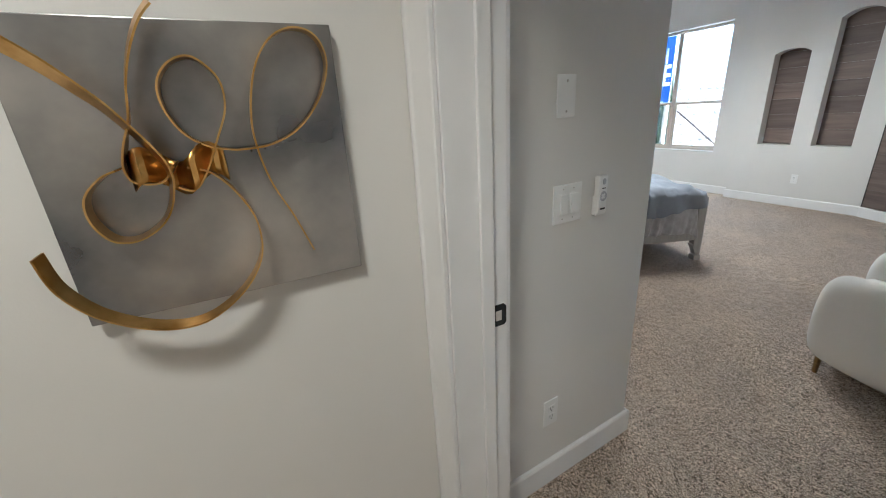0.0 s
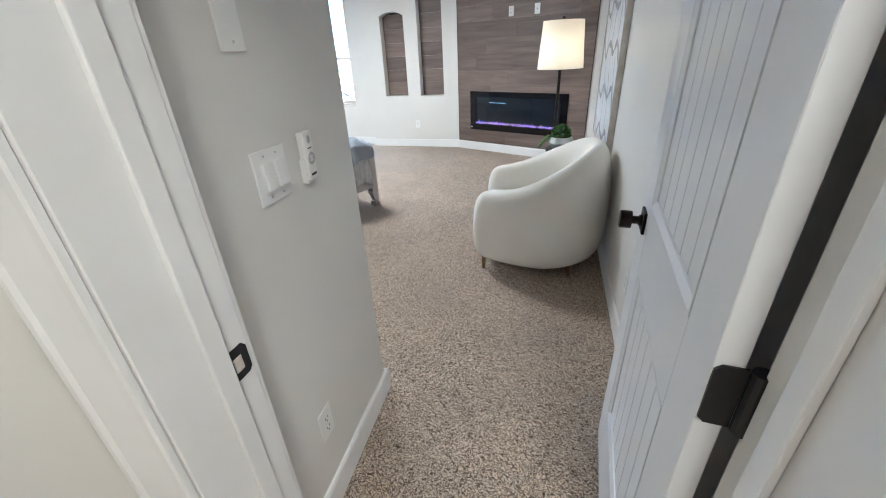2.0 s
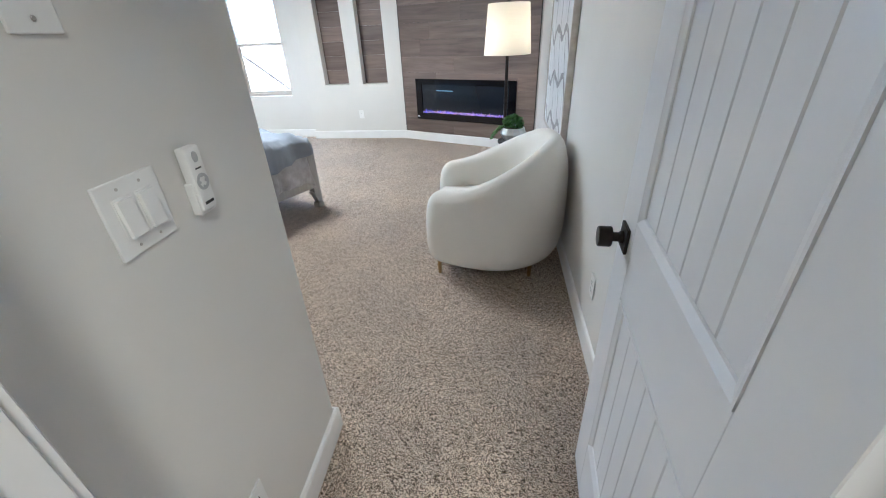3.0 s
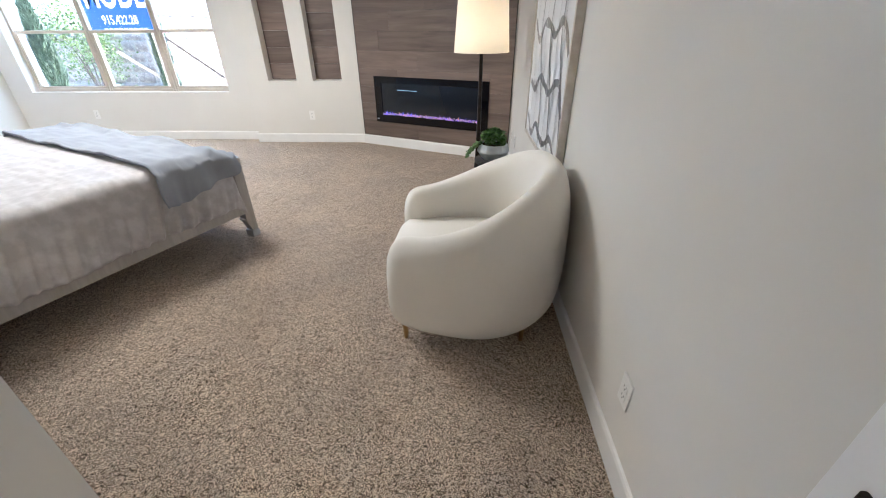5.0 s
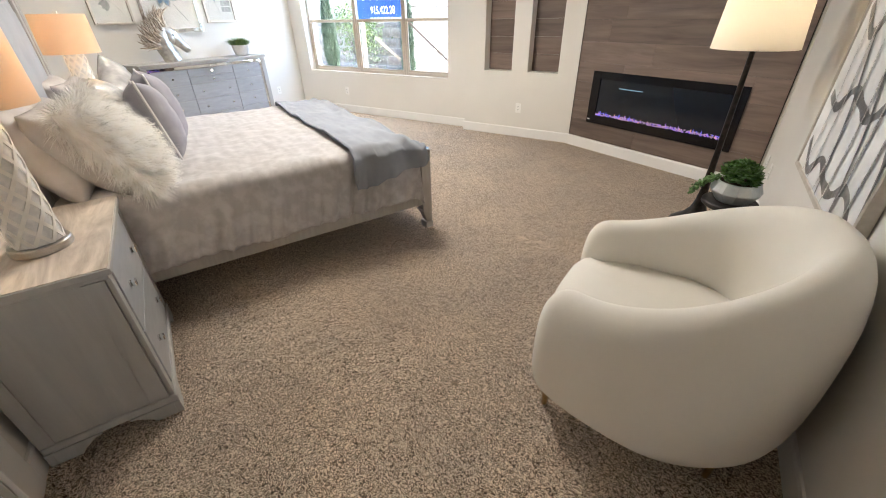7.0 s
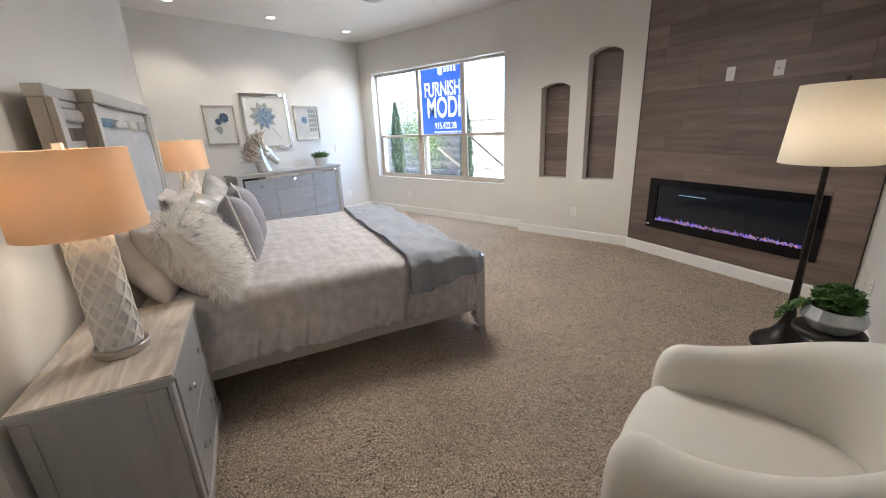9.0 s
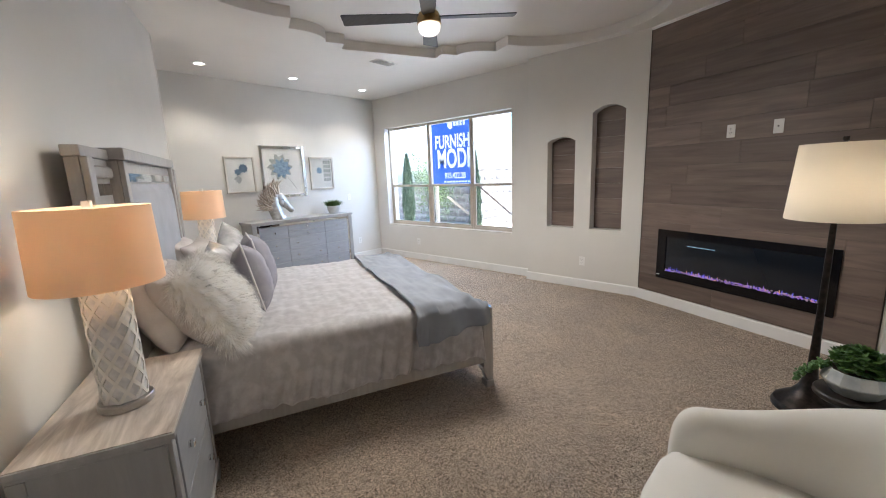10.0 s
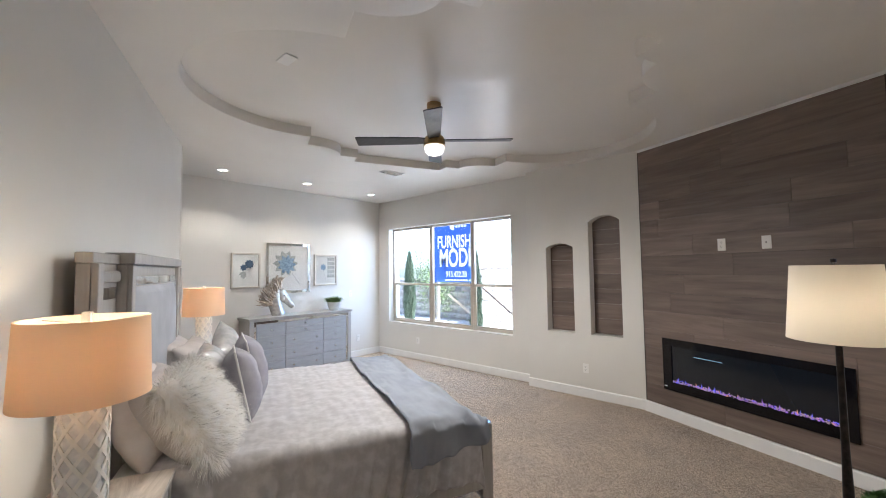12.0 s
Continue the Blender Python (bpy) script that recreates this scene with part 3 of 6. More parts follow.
outlet(face_frame((1.095, 2.345, 0.355), (-1, 0)))
outlet(face_frame((1.095, 5.87, 0.34), (-1, 0)))
outlet(face_frame((1.095, 5.62, 0.34), (-1, 0)))
outlet(face_frame((-1.523, 6.89, 0.365), (0, -1)))
outlet(face_frame((-4.727, 7.03, 0.345), (0, -1)))
outlet(face_frame((-5.85, 6.50, 0.355), (1, 0)))
outlet(face_frame((-5.85, 6.32, 1.22), (1, 0)))

# ---- window ----
M["vinyl"] = bumpy(mottled(material("tan_vinyl", (0.56, 0.50, 0.42), 0.4), (0.54, 0.48, 0.40), (0.58, 0.52, 0.44), 6, 3), 80, 0.03, 0.0005)
M["glass"] = bpy.data.materials.new("window_glass")
M["glass"].use_nodes = True
gb = M["glass"].node_tree.nodes["Principled BSDF"]
gb.inputs["Transmission Weight"].default_value, gb.inputs["Roughness"].default_value, gb.inputs["IOR"].default_value = 1.0, 0.0, 1.05
# pane glass with an added grey tint that tones down the bright yard behind
M["pane"] = bpy.data.materials.new("view_dimming_glass")
M["pane"].use_nodes = True
gb = M["pane"].node_tree.nodes["Principled BSDF"]
gb.inputs["Base Color"].default_value = (0.38, 0.39, 0.40, 1)
gb.inputs["Transmission Weight"].default_value, gb.inputs["Roughness"].default_value, gb.inputs["IOR"].default_value = 1.0, 0.0, 1.05
WY = 7.17
win = thing("window_1", pose(0, WY, 0), "wide three-bay single-hung window with tan vinyl frames", "window", kind="structure")
cols = [WX0, -4.474, -3.512, WX1]
ZM = 1.385
for a, b in zip(cols, cols[1:]):
    fr = thing("window_frame", Matrix(), "", "")
    fr.parent = win
    d = 0.03
    for lo, hi in (((a + 0.002, -d, WZ0 + 0.002), (a + 0.036, d, WZ1 - 0.002)), ((b - 0.036, -d, WZ0 + 0.002), (b - 0.002, d, WZ1 - 0.002)), ((a + 0.036, -d, WZ0 + 0.002), (b - 0.036, d, WZ0 + 0.04)), ((a + 0.036, -d, WZ1 - 0.04), (b - 0.036, d, WZ1 - 0.002))):
        part("frame_bar", box(lo, hi, 0.003, 1), M["vinyl"], fr)
    part("meeting_rail", box((a + 0.036, -d + 0.004, ZM - 0.02), (b - 0.036, d - 0.004, ZM + 0.02), 0.003, 1), M["vinyl"], fr)
    for lo, hi in (((a + 0.036, -0.022, WZ0 + 0.04), (a + 0.062, 0.0, ZM - 0.02)), ((b - 0.062, -0.022, WZ0 + 0.04), (b - 0.036, 0.0, ZM - 0.02)), ((a + 0.062, -0.022, WZ0 + 0.04), (b - 0.062, 0.0, WZ0 + 0.07))):
        part("sash_bar", box(lo, hi, 0.002, 1), M["vinyl"], fr)
    for z0, z1, yy in ((WZ0 + 0.04, ZM - 0.02, -0.008), (ZM + 0.02, WZ1 - 0.04, 0.012)):
        p = part("pane", box((a + 0.037, yy, z0 + 0.0005), (b - 0.037, yy + 0.004, z1 - 0.0005)), M["pane"], fr, "glass pane with a tint added to dim the view")
        p.visible_shadow = False
part("window_sill", box((WX0 + 0.001, 7.0301 - WY, WZ0 - 0.02 + 0.0005), (WX1 - 0.001, -0.031, WZ0 + 0.0035)), M["paint"], win)

# ---- ceiling vent ----
def vent(x, y, z, turn):
    t = thing("ceiling_vent", pose(x, y, z, 0, 0, turn), "white slatted air vent in the ceiling", "air vent")
    part("frame", box((-0.17, -0.09, -0.008), (0.17, 0.09, -0.0005), 0.003), M["plastic"], t)
    for i in range(7):
        part("slat", moved(box((-0.145, -0.010, -0.0015), (0.145, 0.010, 0.0015)), Matrix.Translation((0, -0.06 + 0.02 * i, -0.011)) @ Matrix.Rotation(radians(28), 4, "X")), M["plastic"], t)


vent(-3.71, 5.53, H, 90)
sd = thing("smoke_detector", pose(-2.1, 3.16, H + 0.105), "flat white square plate on the raised ceiling", "ceiling plate")
part("plate", box((-0.075, -0.045, -0.010), (0.075, 0.045, -0.0005), 0.004), M["plastic"], sd)

# ---- plank wall with the fireplace ----
PW, PT = FPW, 0.02
FPM = Matrix(((U.x, -N.x, 0, FPC.x), (U.y, -N.y, 0, FPC.y), (0, 0, 1, 0), (0, 0, 0, 1)))  # x along the wall, y out into the room
pw = thing("plank_wall", FPM, "dark brown wood plank cladding round the fireplace", "wood cladding", kind="structure")
part("backing", box((0.004, 0.001, 0.119), (PW - 0.02, 0.004, H - 0.03), 0), M["slot"], pw)
part("edge_strip", box((0.0005, 0.0008, 0.119), (0.006, 0.0145, H - 0.03), 0.001), M["darktable"], pw)
part("edge_strip", box((PW - 0.024, 0.0008, 0.119), (PW - 0.018, 0.0145, H - 0.03), 0.001), M["darktable"], pw)
part("top_trim", box((0.0, 0.0005, H - 0.03), (PW - 0.005, 0.019, H - 0.0005), 0.004), M["trim"], pw, "white trim strip under the ceiling")
FU0, FU1, FZ0, FZ1 = 0.235, 1.80, 0.312, 0.868
rng = random.Random(4)
ROWH = (H - 0.03 - 0.119) / 14
for r in range(14):
    z0 = 0.119 + r * ROWH
    x = -rng.uniform(0.15, 1.05)
    while x < PW - 0.03:
        L = 1.22
        a, b = max(x, 0.006), min(x + L, PW - 0.024)
        if b - a > 0.02:
            part("plank", box((a + 0.0008, 0.004, z0 + 0.0008), (b - 0.0008, 0.0105 + rng.uniform(0, 0.0012), z0 + ROWH - 0.0008), 0.0012, 1), M["plank"], pw)
        x += L

fp = thing("electric_fireplace", FPM, "black glass-fronted linear electric fireplace, glowing purple", "fireplace")
f = 0.013
# glass front with a recessed fire box
for lo, hi in (((FU0, f, FZ0), (FU0 + 0.10, f + 0.014, FZ1)), ((FU1 - 0.10, f, FZ0), (FU1, f + 0.014, FZ1)), ((FU0 + 0.10, f, FZ0), (FU1 - 0.10, f + 0.014, FZ0 + 0.085)), ((FU0 + 0.10, f, FZ1 - 0.075), (FU1 - 0.10, f + 0.014, FZ1))):
    part("bezel", box(lo, hi, 0.0015, 1), M["black_glass"], fp)
M["firebox"] = material("firebox_grey", (0.009, 0.013, 0.021), 0.12)
part("fire_box", box((FU0 + 0.10, f + 0.0005, FZ0 + 0.085), (FU1 - 0.10, f + 0.002, FZ1 - 0.075)), M["firebox"], fp, "dark grey glossy firebox back")
M["ember"] = glow("ember_violet", (0.38, 0.18, 0.62), 0.045)
M["ember2"] = glow("ember_orange", (0.85, 0.38, 0.2), 0.045)
M["ember3"] = glow("ember_blue", (0.16, 0.14, 0.78), 0.06)
M["crystal"] = material("crystal", (0.55, 0.42, 0.5), 0.15)
bed_bm = {k: bmesh.new() for k in ("ember", "ember2", "ember3", "crystal")}
rng = random.Random(11)
for i in range(330):
    x = rng.uniform(FU0 + 0.11, FU1 - 0.11)
    k = rng.choices(["ember", "ember2", "ember3", "crystal"], [3, 0.8, 1.2, 6])[0]
    s = rng.uniform(0.0045, 0.009)
    mm = Matrix.Translation((x, f + 0.004 + rng.uniform(0, 0.004), FZ0 + 0.095 + rng.uniform(0, 0.026))) @ Euler((rng.random() * 3, rng.random() * 3, rng.random() * 3)).to_matrix().to_4x4()
    bmesh.ops.create_icosphere(bed_bm[k], subdivisions=1, radius=s, matrix=mm)
for i in range(34):
    x = rng.uniform(FU0 + 0.13, FU1 - 0.13)
    k = rng.choices(["ember", "ember2", "ember3"], [2, 2, 2])[0]
    h = rng.uniform(0.02, 0.055)
    lathe([(0.004, 0), (0.0055, h * 0.3), (0.003, h * 0.7), (0, h)], 6, bed_bm[k], Matrix.Translation((x, f + 0.005, FZ0 + 0.10)), sy=0.4)
for k, nm in (("crystal", "crystal_bed"), ("ember", "violet_embers"), ("ember2", "orange_embers"), ("ember3", "blue_embers")):
    tagged(part(nm, bed_bm[k], M[k], fp, angle=10), kind="stuff")
part("light_bar", box((FU0 + 0.34, f + 0.0025, FZ1 - 0.155), (FU0 + 0.62, f + 0.004, FZ1 - 0.150)), glow("cool_light_bar", (0.5, 0.75, 0.85), 0.028), fp)
part("badge", box((FU0 + 0.012, f + 0.0142, FZ0 + 0.035), (FU0 + 0.045, f + 0.0146, FZ0 + 0.045)), M["plastic"], fp)
for uu in (0.90, 1.275):
    mm = FPM @ Matrix(((1, 0, 0, uu), (0, 0, 1, 0.0122), (0, 1, 0, 1.862), (0, 0, 0, 1)))
    if uu < 1:
        outlet(mm)
    else:
        pl = plate("cable_wall_plate", mm, 0.075, 0.118, "white wall plate with a coaxial socket", "wall plate")
        part("socket", lathe([(0, 0.0062), (0.006, 0.0062), (0.006, 0.011), (0.003, 0.012), (0, 0.012)], 12), M["slot"], pl)

# niche linings of the same planks
for k, (x0, x1, z0, sp_, ap) in enumerate(NICHES):
    nt_ = thing("niche_lining", pose(0, 7.079, 0), "dark wood planks lining an arched wall niche", "wood lining", "niche linings", "structure")
    zz = z0 + 0.001
    while zz < ap + 0.1:
        part("plank", box((x0 - 0.03, -0.014, zz + 0.001), (x1 + 0.03, -0.001, zz + ROWH * 0.93 - 0.001), 0.001, 1), M["plank"], nt_)
        zz += ROWH * 0.93

# ---- ceiling fan ----
M["blade"] = wood("dark_blade", (0.05, 0.048, 0.05), (0.085, 0.08, 0.08), 0.4, (2, 20, 20), 3, 0.05, 0.02)
M["globe"] = glow("frosted_globe", (1.0, 0.84, 0.60), 0.13)
fan = thing("ceiling_fan", pose(-1.85, 4.42, 0), "bronze four-blade ceiling fan with lit frosted globe", "ceiling fan")
ZT = H + 0.105
part("canopy", lathe([(0, ZT - 0.001), (0.065, ZT - 0.001), (0.065, ZT - 0.04), (0.05, ZT - 0.055), (0, ZT - 0.056)], 28), M["brass"], fan)
part("downrod", lathe([(0.014, ZT - 0.05), (0.014, 2.87)], 14), M["brass"], fan)
part("motor_housing", lathe([(0, 2.885), (0.03, 2.885), (0.05, 2.875), (0.085, 2.84), (0.098, 2.80), (0.098, 2.765), (0.092, 2.762), (0, 2.762)], 36), M["brass"], fan)
part("light_globe", lathe([(0.09, 2.7615), (0.091, 2.74), (0.082, 2.71), (0.06, 2.688), (0.03, 2.677), (0, 2.675)], 32), M["globe"], fan, "glowing frosted glass globe")
for k in range(4):
    a = radians(42 + 90 * k)
    mm = Matrix.Rotation(a, 4, "Z") @ Matrix.Translation((0, 0, 2.815)) @ Matrix.Rotation(radians(11), 4, "X")
    b = bmesh.new()
    prism([(0.08, -0.045), (0.16, -0.058), (0.69, -0.072), (0.70, -0.064), (0.70, 0.064), (0.69, 0.072), (0.16, 0.058), (0.08, 0.045)], -0.004, 0.004, b)
    part("blade", moved(b, mm), M["blade"], fan)
lamp("fan_lamp", "SPOT", look((-1.85, 4.42, 2.66), (-1.85, 4.42, 0)), FAN_W, (1.0, 0.82, 0.62), radius=0.45, spot=radians(168))

# ---- bed ----
M["duvet"] = bumpy(bumpy(mottled(material("pale_velvet_duvet", (0.60, 0.57, 0.555), 0.55, spec=0.4), (0.43, 0.41, 0.405), (0.53, 0.51, 0.505), 16, 8, lo=0.42, hi=0.62), 5, 0.3, 0.03, 4, (1.6, 1.0, 0.6)), 500, 0.1, 0.0008)
M["duvet"].node_tree.nodes["Principled BSDF"].inputs["Sheen Weight"].default_value = 0.35
M["throw"] = bumpy(mottled(material("slate_blue_throw", (0.30, 0.32, 0.36), 0.9, spec=0.15), (0.28, 0.30, 0.34), (0.33, 0.35, 0.39), 5, 5), 500, 0.3, 0.0015)
M["silver"] = bumpy(mottled(material("silver_painted_wood", (0.43, 0.41, 0.38), 0.38, 0.2), (0.40, 0.38, 0.355), (0.46, 0.44, 0.41), 7, 5, (6, 6, 1.2)), 120, 0.05, 0.0006)
M["sham"] = bumpy(mottled(material("grey_satin_sham", (0.57, 0.53, 0.50), 0.45, spec=0.4), (0.52, 0.48, 0.455), (0.62, 0.58, 0.55), 7, 4), 30, 0.3, 0.006, 4)
M["lilac"] = bumpy(mottled(material("lilac_grey_velvet", (0.32, 0.31, 0.345), 0.7, spec=0.3), (0.29, 0.28, 0.315), (0.36, 0.35, 0.385), 9, 5), 26, 0.3, 0.006, 4)
M["satin"] = bumpy(mottled(material("silver_satin", (0.5, 0.5, 0.5), 0.26, 0.4), (0.5, 0.5, 0.5), (0.7, 0.69, 0.68), 12, 4), 18, 0.4, 0.008, 3)
M["piping"] = material("white_piping", (0.7, 0.69, 0.68), 0.6)
M["fur"] = mottled(material("white_faux_fur", (0.9, 0.885, 0.85), 0.8, spec=0.2), (0.86, 0.83, 0.77), (0.93, 0.925, 0.91), 25, 3)
BU0, BU1 = -4.63, -2.60
BC = (BU0 + BU1) / 2
BW = BU1 - BU0
bed = thing("bed", place(BC, 1.10), "large silver-grey bed with upholstered headboard and pale duvet", "bed")
hw = BW / 2
HBS = Matrix.Translation((0, 0.042, 0))
# headboard: two set-back wings and a proud centre panel
for s in (-1, 1):
    a, b = sorted((s * (hw - 0.36), s * hw))
    wing = part("headboard_wing", box((a, 0.0, 0.02), (b, 0.055, 1.70), 0.004), M["silver"], bed, m=HBS)
    part("wing_cap", box((a - 0.005, -0.004, 1.701), (b + 0.008, 0.066, 1.752), 0.006), M["silver"], wing)
    oc = s * (hw - 0.035)
    part("wing_post", box((oc - 0.035, 0.0555, 0.02), (oc + 0.035, 0.085, 1.70), 0.006), M["silver"], wing)
    part("mirror_strip", box((min(a, b) + 0.03, 0.0555, 1.52), (max(a, b) - 0.08, 0.060, 1.58), 0.001), M["mirror"], wing, "bevelled mirror strip")
    part("wing_moulding", box((a + 0.005, 0.0555, 1.605), (b - 0.005, 0.078, 1.665), 0.018, 3), M["silver"], wing)
    part("mirror_strip", box((oc - s * 0.052 - 0.006, 0.0555, 0.6), (oc - s * 0.052 + 0.006, 0.062, 1.50), 0.001), M["mirror"], wing)
cw = hw - 0.36
ctr = part("headboard_centre", box((-cw, 0.0, 0.2), (cw, 0.10, 1.70), 0.004), M["silver"], bed, m=HBS)
part("centre_cap", box((-cw - 0.008, -0.004, 1.7015), (cw + 0.008, 0.135, 1.765), 0.007), M["silver"], ctr)
for s in (-1, 1):
    part("centre_post", box((s * (cw - 0.03) - 0.03, 0.1005, 0.3), (s * (cw - 0.03) + 0.03, 0.125, 1.70), 0.005), M["silver"], ctr)
    part("mirror_strip", box((s * (cw - 0.075) - 0.012, 0.1005, 0.4), (s * (cw - 0.075) + 0.012, 0.112, 1.60), 0.001), M["mirror"], ctr)
part("mirror_strip", box((-cw + 0.09, 0.1005, 1.585), (cw - 0.09, 0.112, 1.635), 0.001), M["mirror"], ctr, "bevelled mirror strip")


def puffed(x0, x1, z0, z1, y, depth, nx=24, nz=24):
    def f(u, v):
        e = (1 - (2 * u - 1) ** 6) * (1 - (2 * v - 1) ** 6)
        return Vector((x0 + (x1 - x0) * u, y + depth * max(e, 0) ** 0.5, z0 + (z1 - z0) * v))
    return sheet(nx, nz, f)


part("upholstered_panel", puffed(-cw + 0.095, cw - 0.095, 0.55, 1.572, 0.1008, 0.045), M["velvet"], ctr, "grey velvet padded panel")
# rails, footboard, legs
for s in (-1, 1):
    x = s * (hw - 0.022)
    part("side_rail", box((x - 0.02, 0.12, 0.205), (x + 0.02, 2.17, 0.37), 0.005), M["silver"], bed)
part("footboard", box((-hw + 0.075, 2.155, 0.20), (hw - 0.075, 2.20, 0.60), 0.006), M["silver"], bed)
for s in (-1, 1):
    c = s * (hw - 0.0375)
    post = part("footboard_post", box((c - 0.0375, 2.145, 0.13), (c + 0.0375, 2.225, 0.615), 0.006), M["silver"], bed)
    part("mirror_cap", box((c - 0.034, 2.149, 0.6155), (c + 0.034, 2.221, 0.624), 0.002), M["mirror"], post, "small mirrored cap")
    # flared foot
    legp = [(0, 0.0), (-0.042, 0.0), (-0.050, 0.03), (-0.045, 0.055), (-0.072, 0.125), (-0.10, 0.165), (0.0, 0.165)]
    mm = Matrix(((0, 0, 1, c - 0.03), (1, 0, 0, 2.228), (0, 1, 0, 0), (0, 0, 0, 1)))
    part("leg", prism([(x - 0.002, z) for x, z in legp], 0.0, 0.06, m=mm), M["silver"], bed)
    part("foot_block", box((c - 0.040, 2.165, 0.0), (c + 0.040, 2.232, 0.055), 0.008), M["silver"], bed)
part("mattress", box((-hw + 0.045, 0.13, 0.30), (hw - 0.045, 2.14, 0.645), 0.05, 4), M["cream"], bed)

# duvet draped over mattress and rails
DTOP = 0.685


def fold(a, b):
    return noise.noise(Vector((a, b, 3.1)))


def drape(bu, bn, drop, top, out=0.0, seedz=0.0):
    """A cloth point: bu across (-1..1 beyond the edge hangs), bn along, in the bed's frame."""
    s = 1 if bu >= 0 else -1
    d = abs(bu)
    edge = hw - 0.01 + out
    r = 0.085
    sl = bn + 0.25 * max(0.0, d - edge)
    wob = fold(sl * 5.0 + seedz, s * 2.0) * 0.6 + (0.5 - abs(fold(sl * 10.0 + seedz, s * 5.0))) * 0.75 + (0.5 - abs(fold(sl * 19.0 + seedz, s * 9.0))) * 0.3
    if d <= edge - r:
        x, z = d, top
    else:
        a = (d - (edge - r)) / r
        if a <= math.pi / 2:
            x, z = edge - r + r * math.sin(a), top - r * (1 - math.cos(a))
        else:
            h = (a - math.pi / 2) * r
            k = min(h / 0.25, 1.0)
            x, z = edge + k * (0.006 + 0.095 * wob) + 0.012 * k, top - r - h
    z += 0.014 * fold(bu * 2.6, bn * 2.6 + seedz) + 0.006 * fold(bu * 9, bn * 9) + 0.004 * fold(bu * 3, bn * 25)
    return Vector((s * x, bn, z))


def cloth(n0, n1, hang, top, nu, nv, out=0.0, seedz=0.0, skew=0.0, crown=True):
    tot = hw + hang

    def f(u, v):
        bu = (2 * u - 1) * tot
        bn = n0 + (n1 - n0) * v + skew * (u - 0.5)
        p = drape(bu, bn, hang, top, out, seedz)
        # ends sink over the mattress edges
        if crown:
            e = 2.15 - bn
            if e < 0.10:
                p.z -= 0.5 * (0.10 - e) ** 1.3 * 3
            if abs(bu) < hw:
                p.z += 0.02 * math.cos(math.pi / 2 * bu / hw)
        return p
    return sheet(nu, nv, f)


def solid(ob, t):
    md = ob.modifiers.new("thickness", "SOLIDIFY")
    md.thickness, md.offset = t, -1
    return ob


solid(part("duvet", cloth(0.28, 2.135, 0.345, DTOP, 160, 220, seedz=0.7), M["duvet"], bed, "crinkled pale grey-beige velvet duvet", angle=180), 0.02)

throw = thing("throw_blanket", place(BC, 1.10), "slate blue throw blanket folded across the bed foot", "blanket")


def throw_f(layer):
    def f(u, v):
        w = 2 * u - 1
        bu = w * (hw + ((0.23 - 0.09 * v) if w > 0 else 0.20))
        n0 = 1.60 + 0.10 * (1 - u) - 0.03 * math.sin(u * 5)
        n1 = 2.125 + 0.02 * math.sin(u * 9)
        if w > 0.75:
            n1 += 0.05 * (w - 0.75) / 0.25
        bn = n0 + (n1 - n0) * v
        p = drape(bu, bn, 0.2, DTOP + 0.022 + layer, 0.028 + layer, 0.7)
        if abs(bu) < hw:
            p.z += 0.02 * math.cos(math.pi / 2 * bu / hw)
        ruck = math.exp(-((v - 0.86) / 0.16) ** 2) + 0.45 * max(0.0, w) ** 3
        wave = math.sin(26 * bn + 2.2 * math.sin(3.1 * bu) + 5 * fold(bu * 1.4, 2.0))
        if abs(bu) < hw + 0.02:
            p.z += 0.020 * ruck * wave
        else:
            p.x += (1 if bu > 0 else -1) * 0.022 * (0.5 + ruck) * (1 + wave)
        p.z += 0.022 * fold(bu * 3, bn * 3 + 9) + 0.016 * fold(bu * 3 + bn * 9, 4.0) + 0.010 * (0.5 - abs(fold(bu * 4 - bn * 7, 8.0)))
        p.z += 0.010 * math.exp(-((v - 0.02) / 0.03) ** 2)
        e = 2.15 - bn
        if e < 0.10 and abs(bu) < hw:
            p.z -= 0.5 * (0.10 - max(e, -0.05)) ** 1.3 * 3
        return p
    return f


solid(part("cloth", sheet(160, 90, throw_f(0.0)), M["throw"], throw, angle=180), 0.024)


# pillows
def cushion(w, h, t, m, mat, name, label, corner=0.10, piping=None, sag=0.0):
    """A stuffed pillow standing in the x-z plane, leaning by m."""
    ob = thing(name, m, label, "pillow", "pillows on the bed")

    def shape(u, v, side):
        a, b = 2 * u - 1, 2 * v - 1
        pinch = 1 - 0.07 * (1 - b * b) * abs(a) ** 3
        pinch2 = 1 - 0.07 * (1 - a * a) * abs(b) ** 3
        x, z = a * w / 2 * pinch, b * h / 2 * pinch2
        th = t / 2 * (max(0, 1 - abs(a) ** 3.0) * max(0, 1 - abs(b) ** 3.0)) ** 0.6
        wr = 0.010 * fold(a * 3 + w * 7, b * 3 + side) + 0.005 * fold(a * 9, b * 9 + side * 3)
        return Vector((x, side * (th + wr * (1 - max(abs(a), abs(b)) ** 4)), z + sag * (a * a) * 0.05))
    bm = bmesh.new()
    for sd in (-1, 1):
        sheet(28, 28, lambda u, v: shape(u, v, sd), bm)
    bmesh.ops.remove_doubles(bm, verts=bm.verts[:], dist=0.0008)
    part("cover", bm, mat, ob, angle=180)
    if piping:
        pts = []
        for k in range(4):
            for i in range(28):
                q = i / 28
                u, v = ((q, 0), (1, q), (1 - q, 1), (0, 1 - q))[k]
                pts.append(shape(u, v, 0.0))
        pts.append(pts[0])
        part("piping", tube(pts, 0.0065, 8, cap=False), piping, ob, "pale piped edge", angle=180)
    return ob


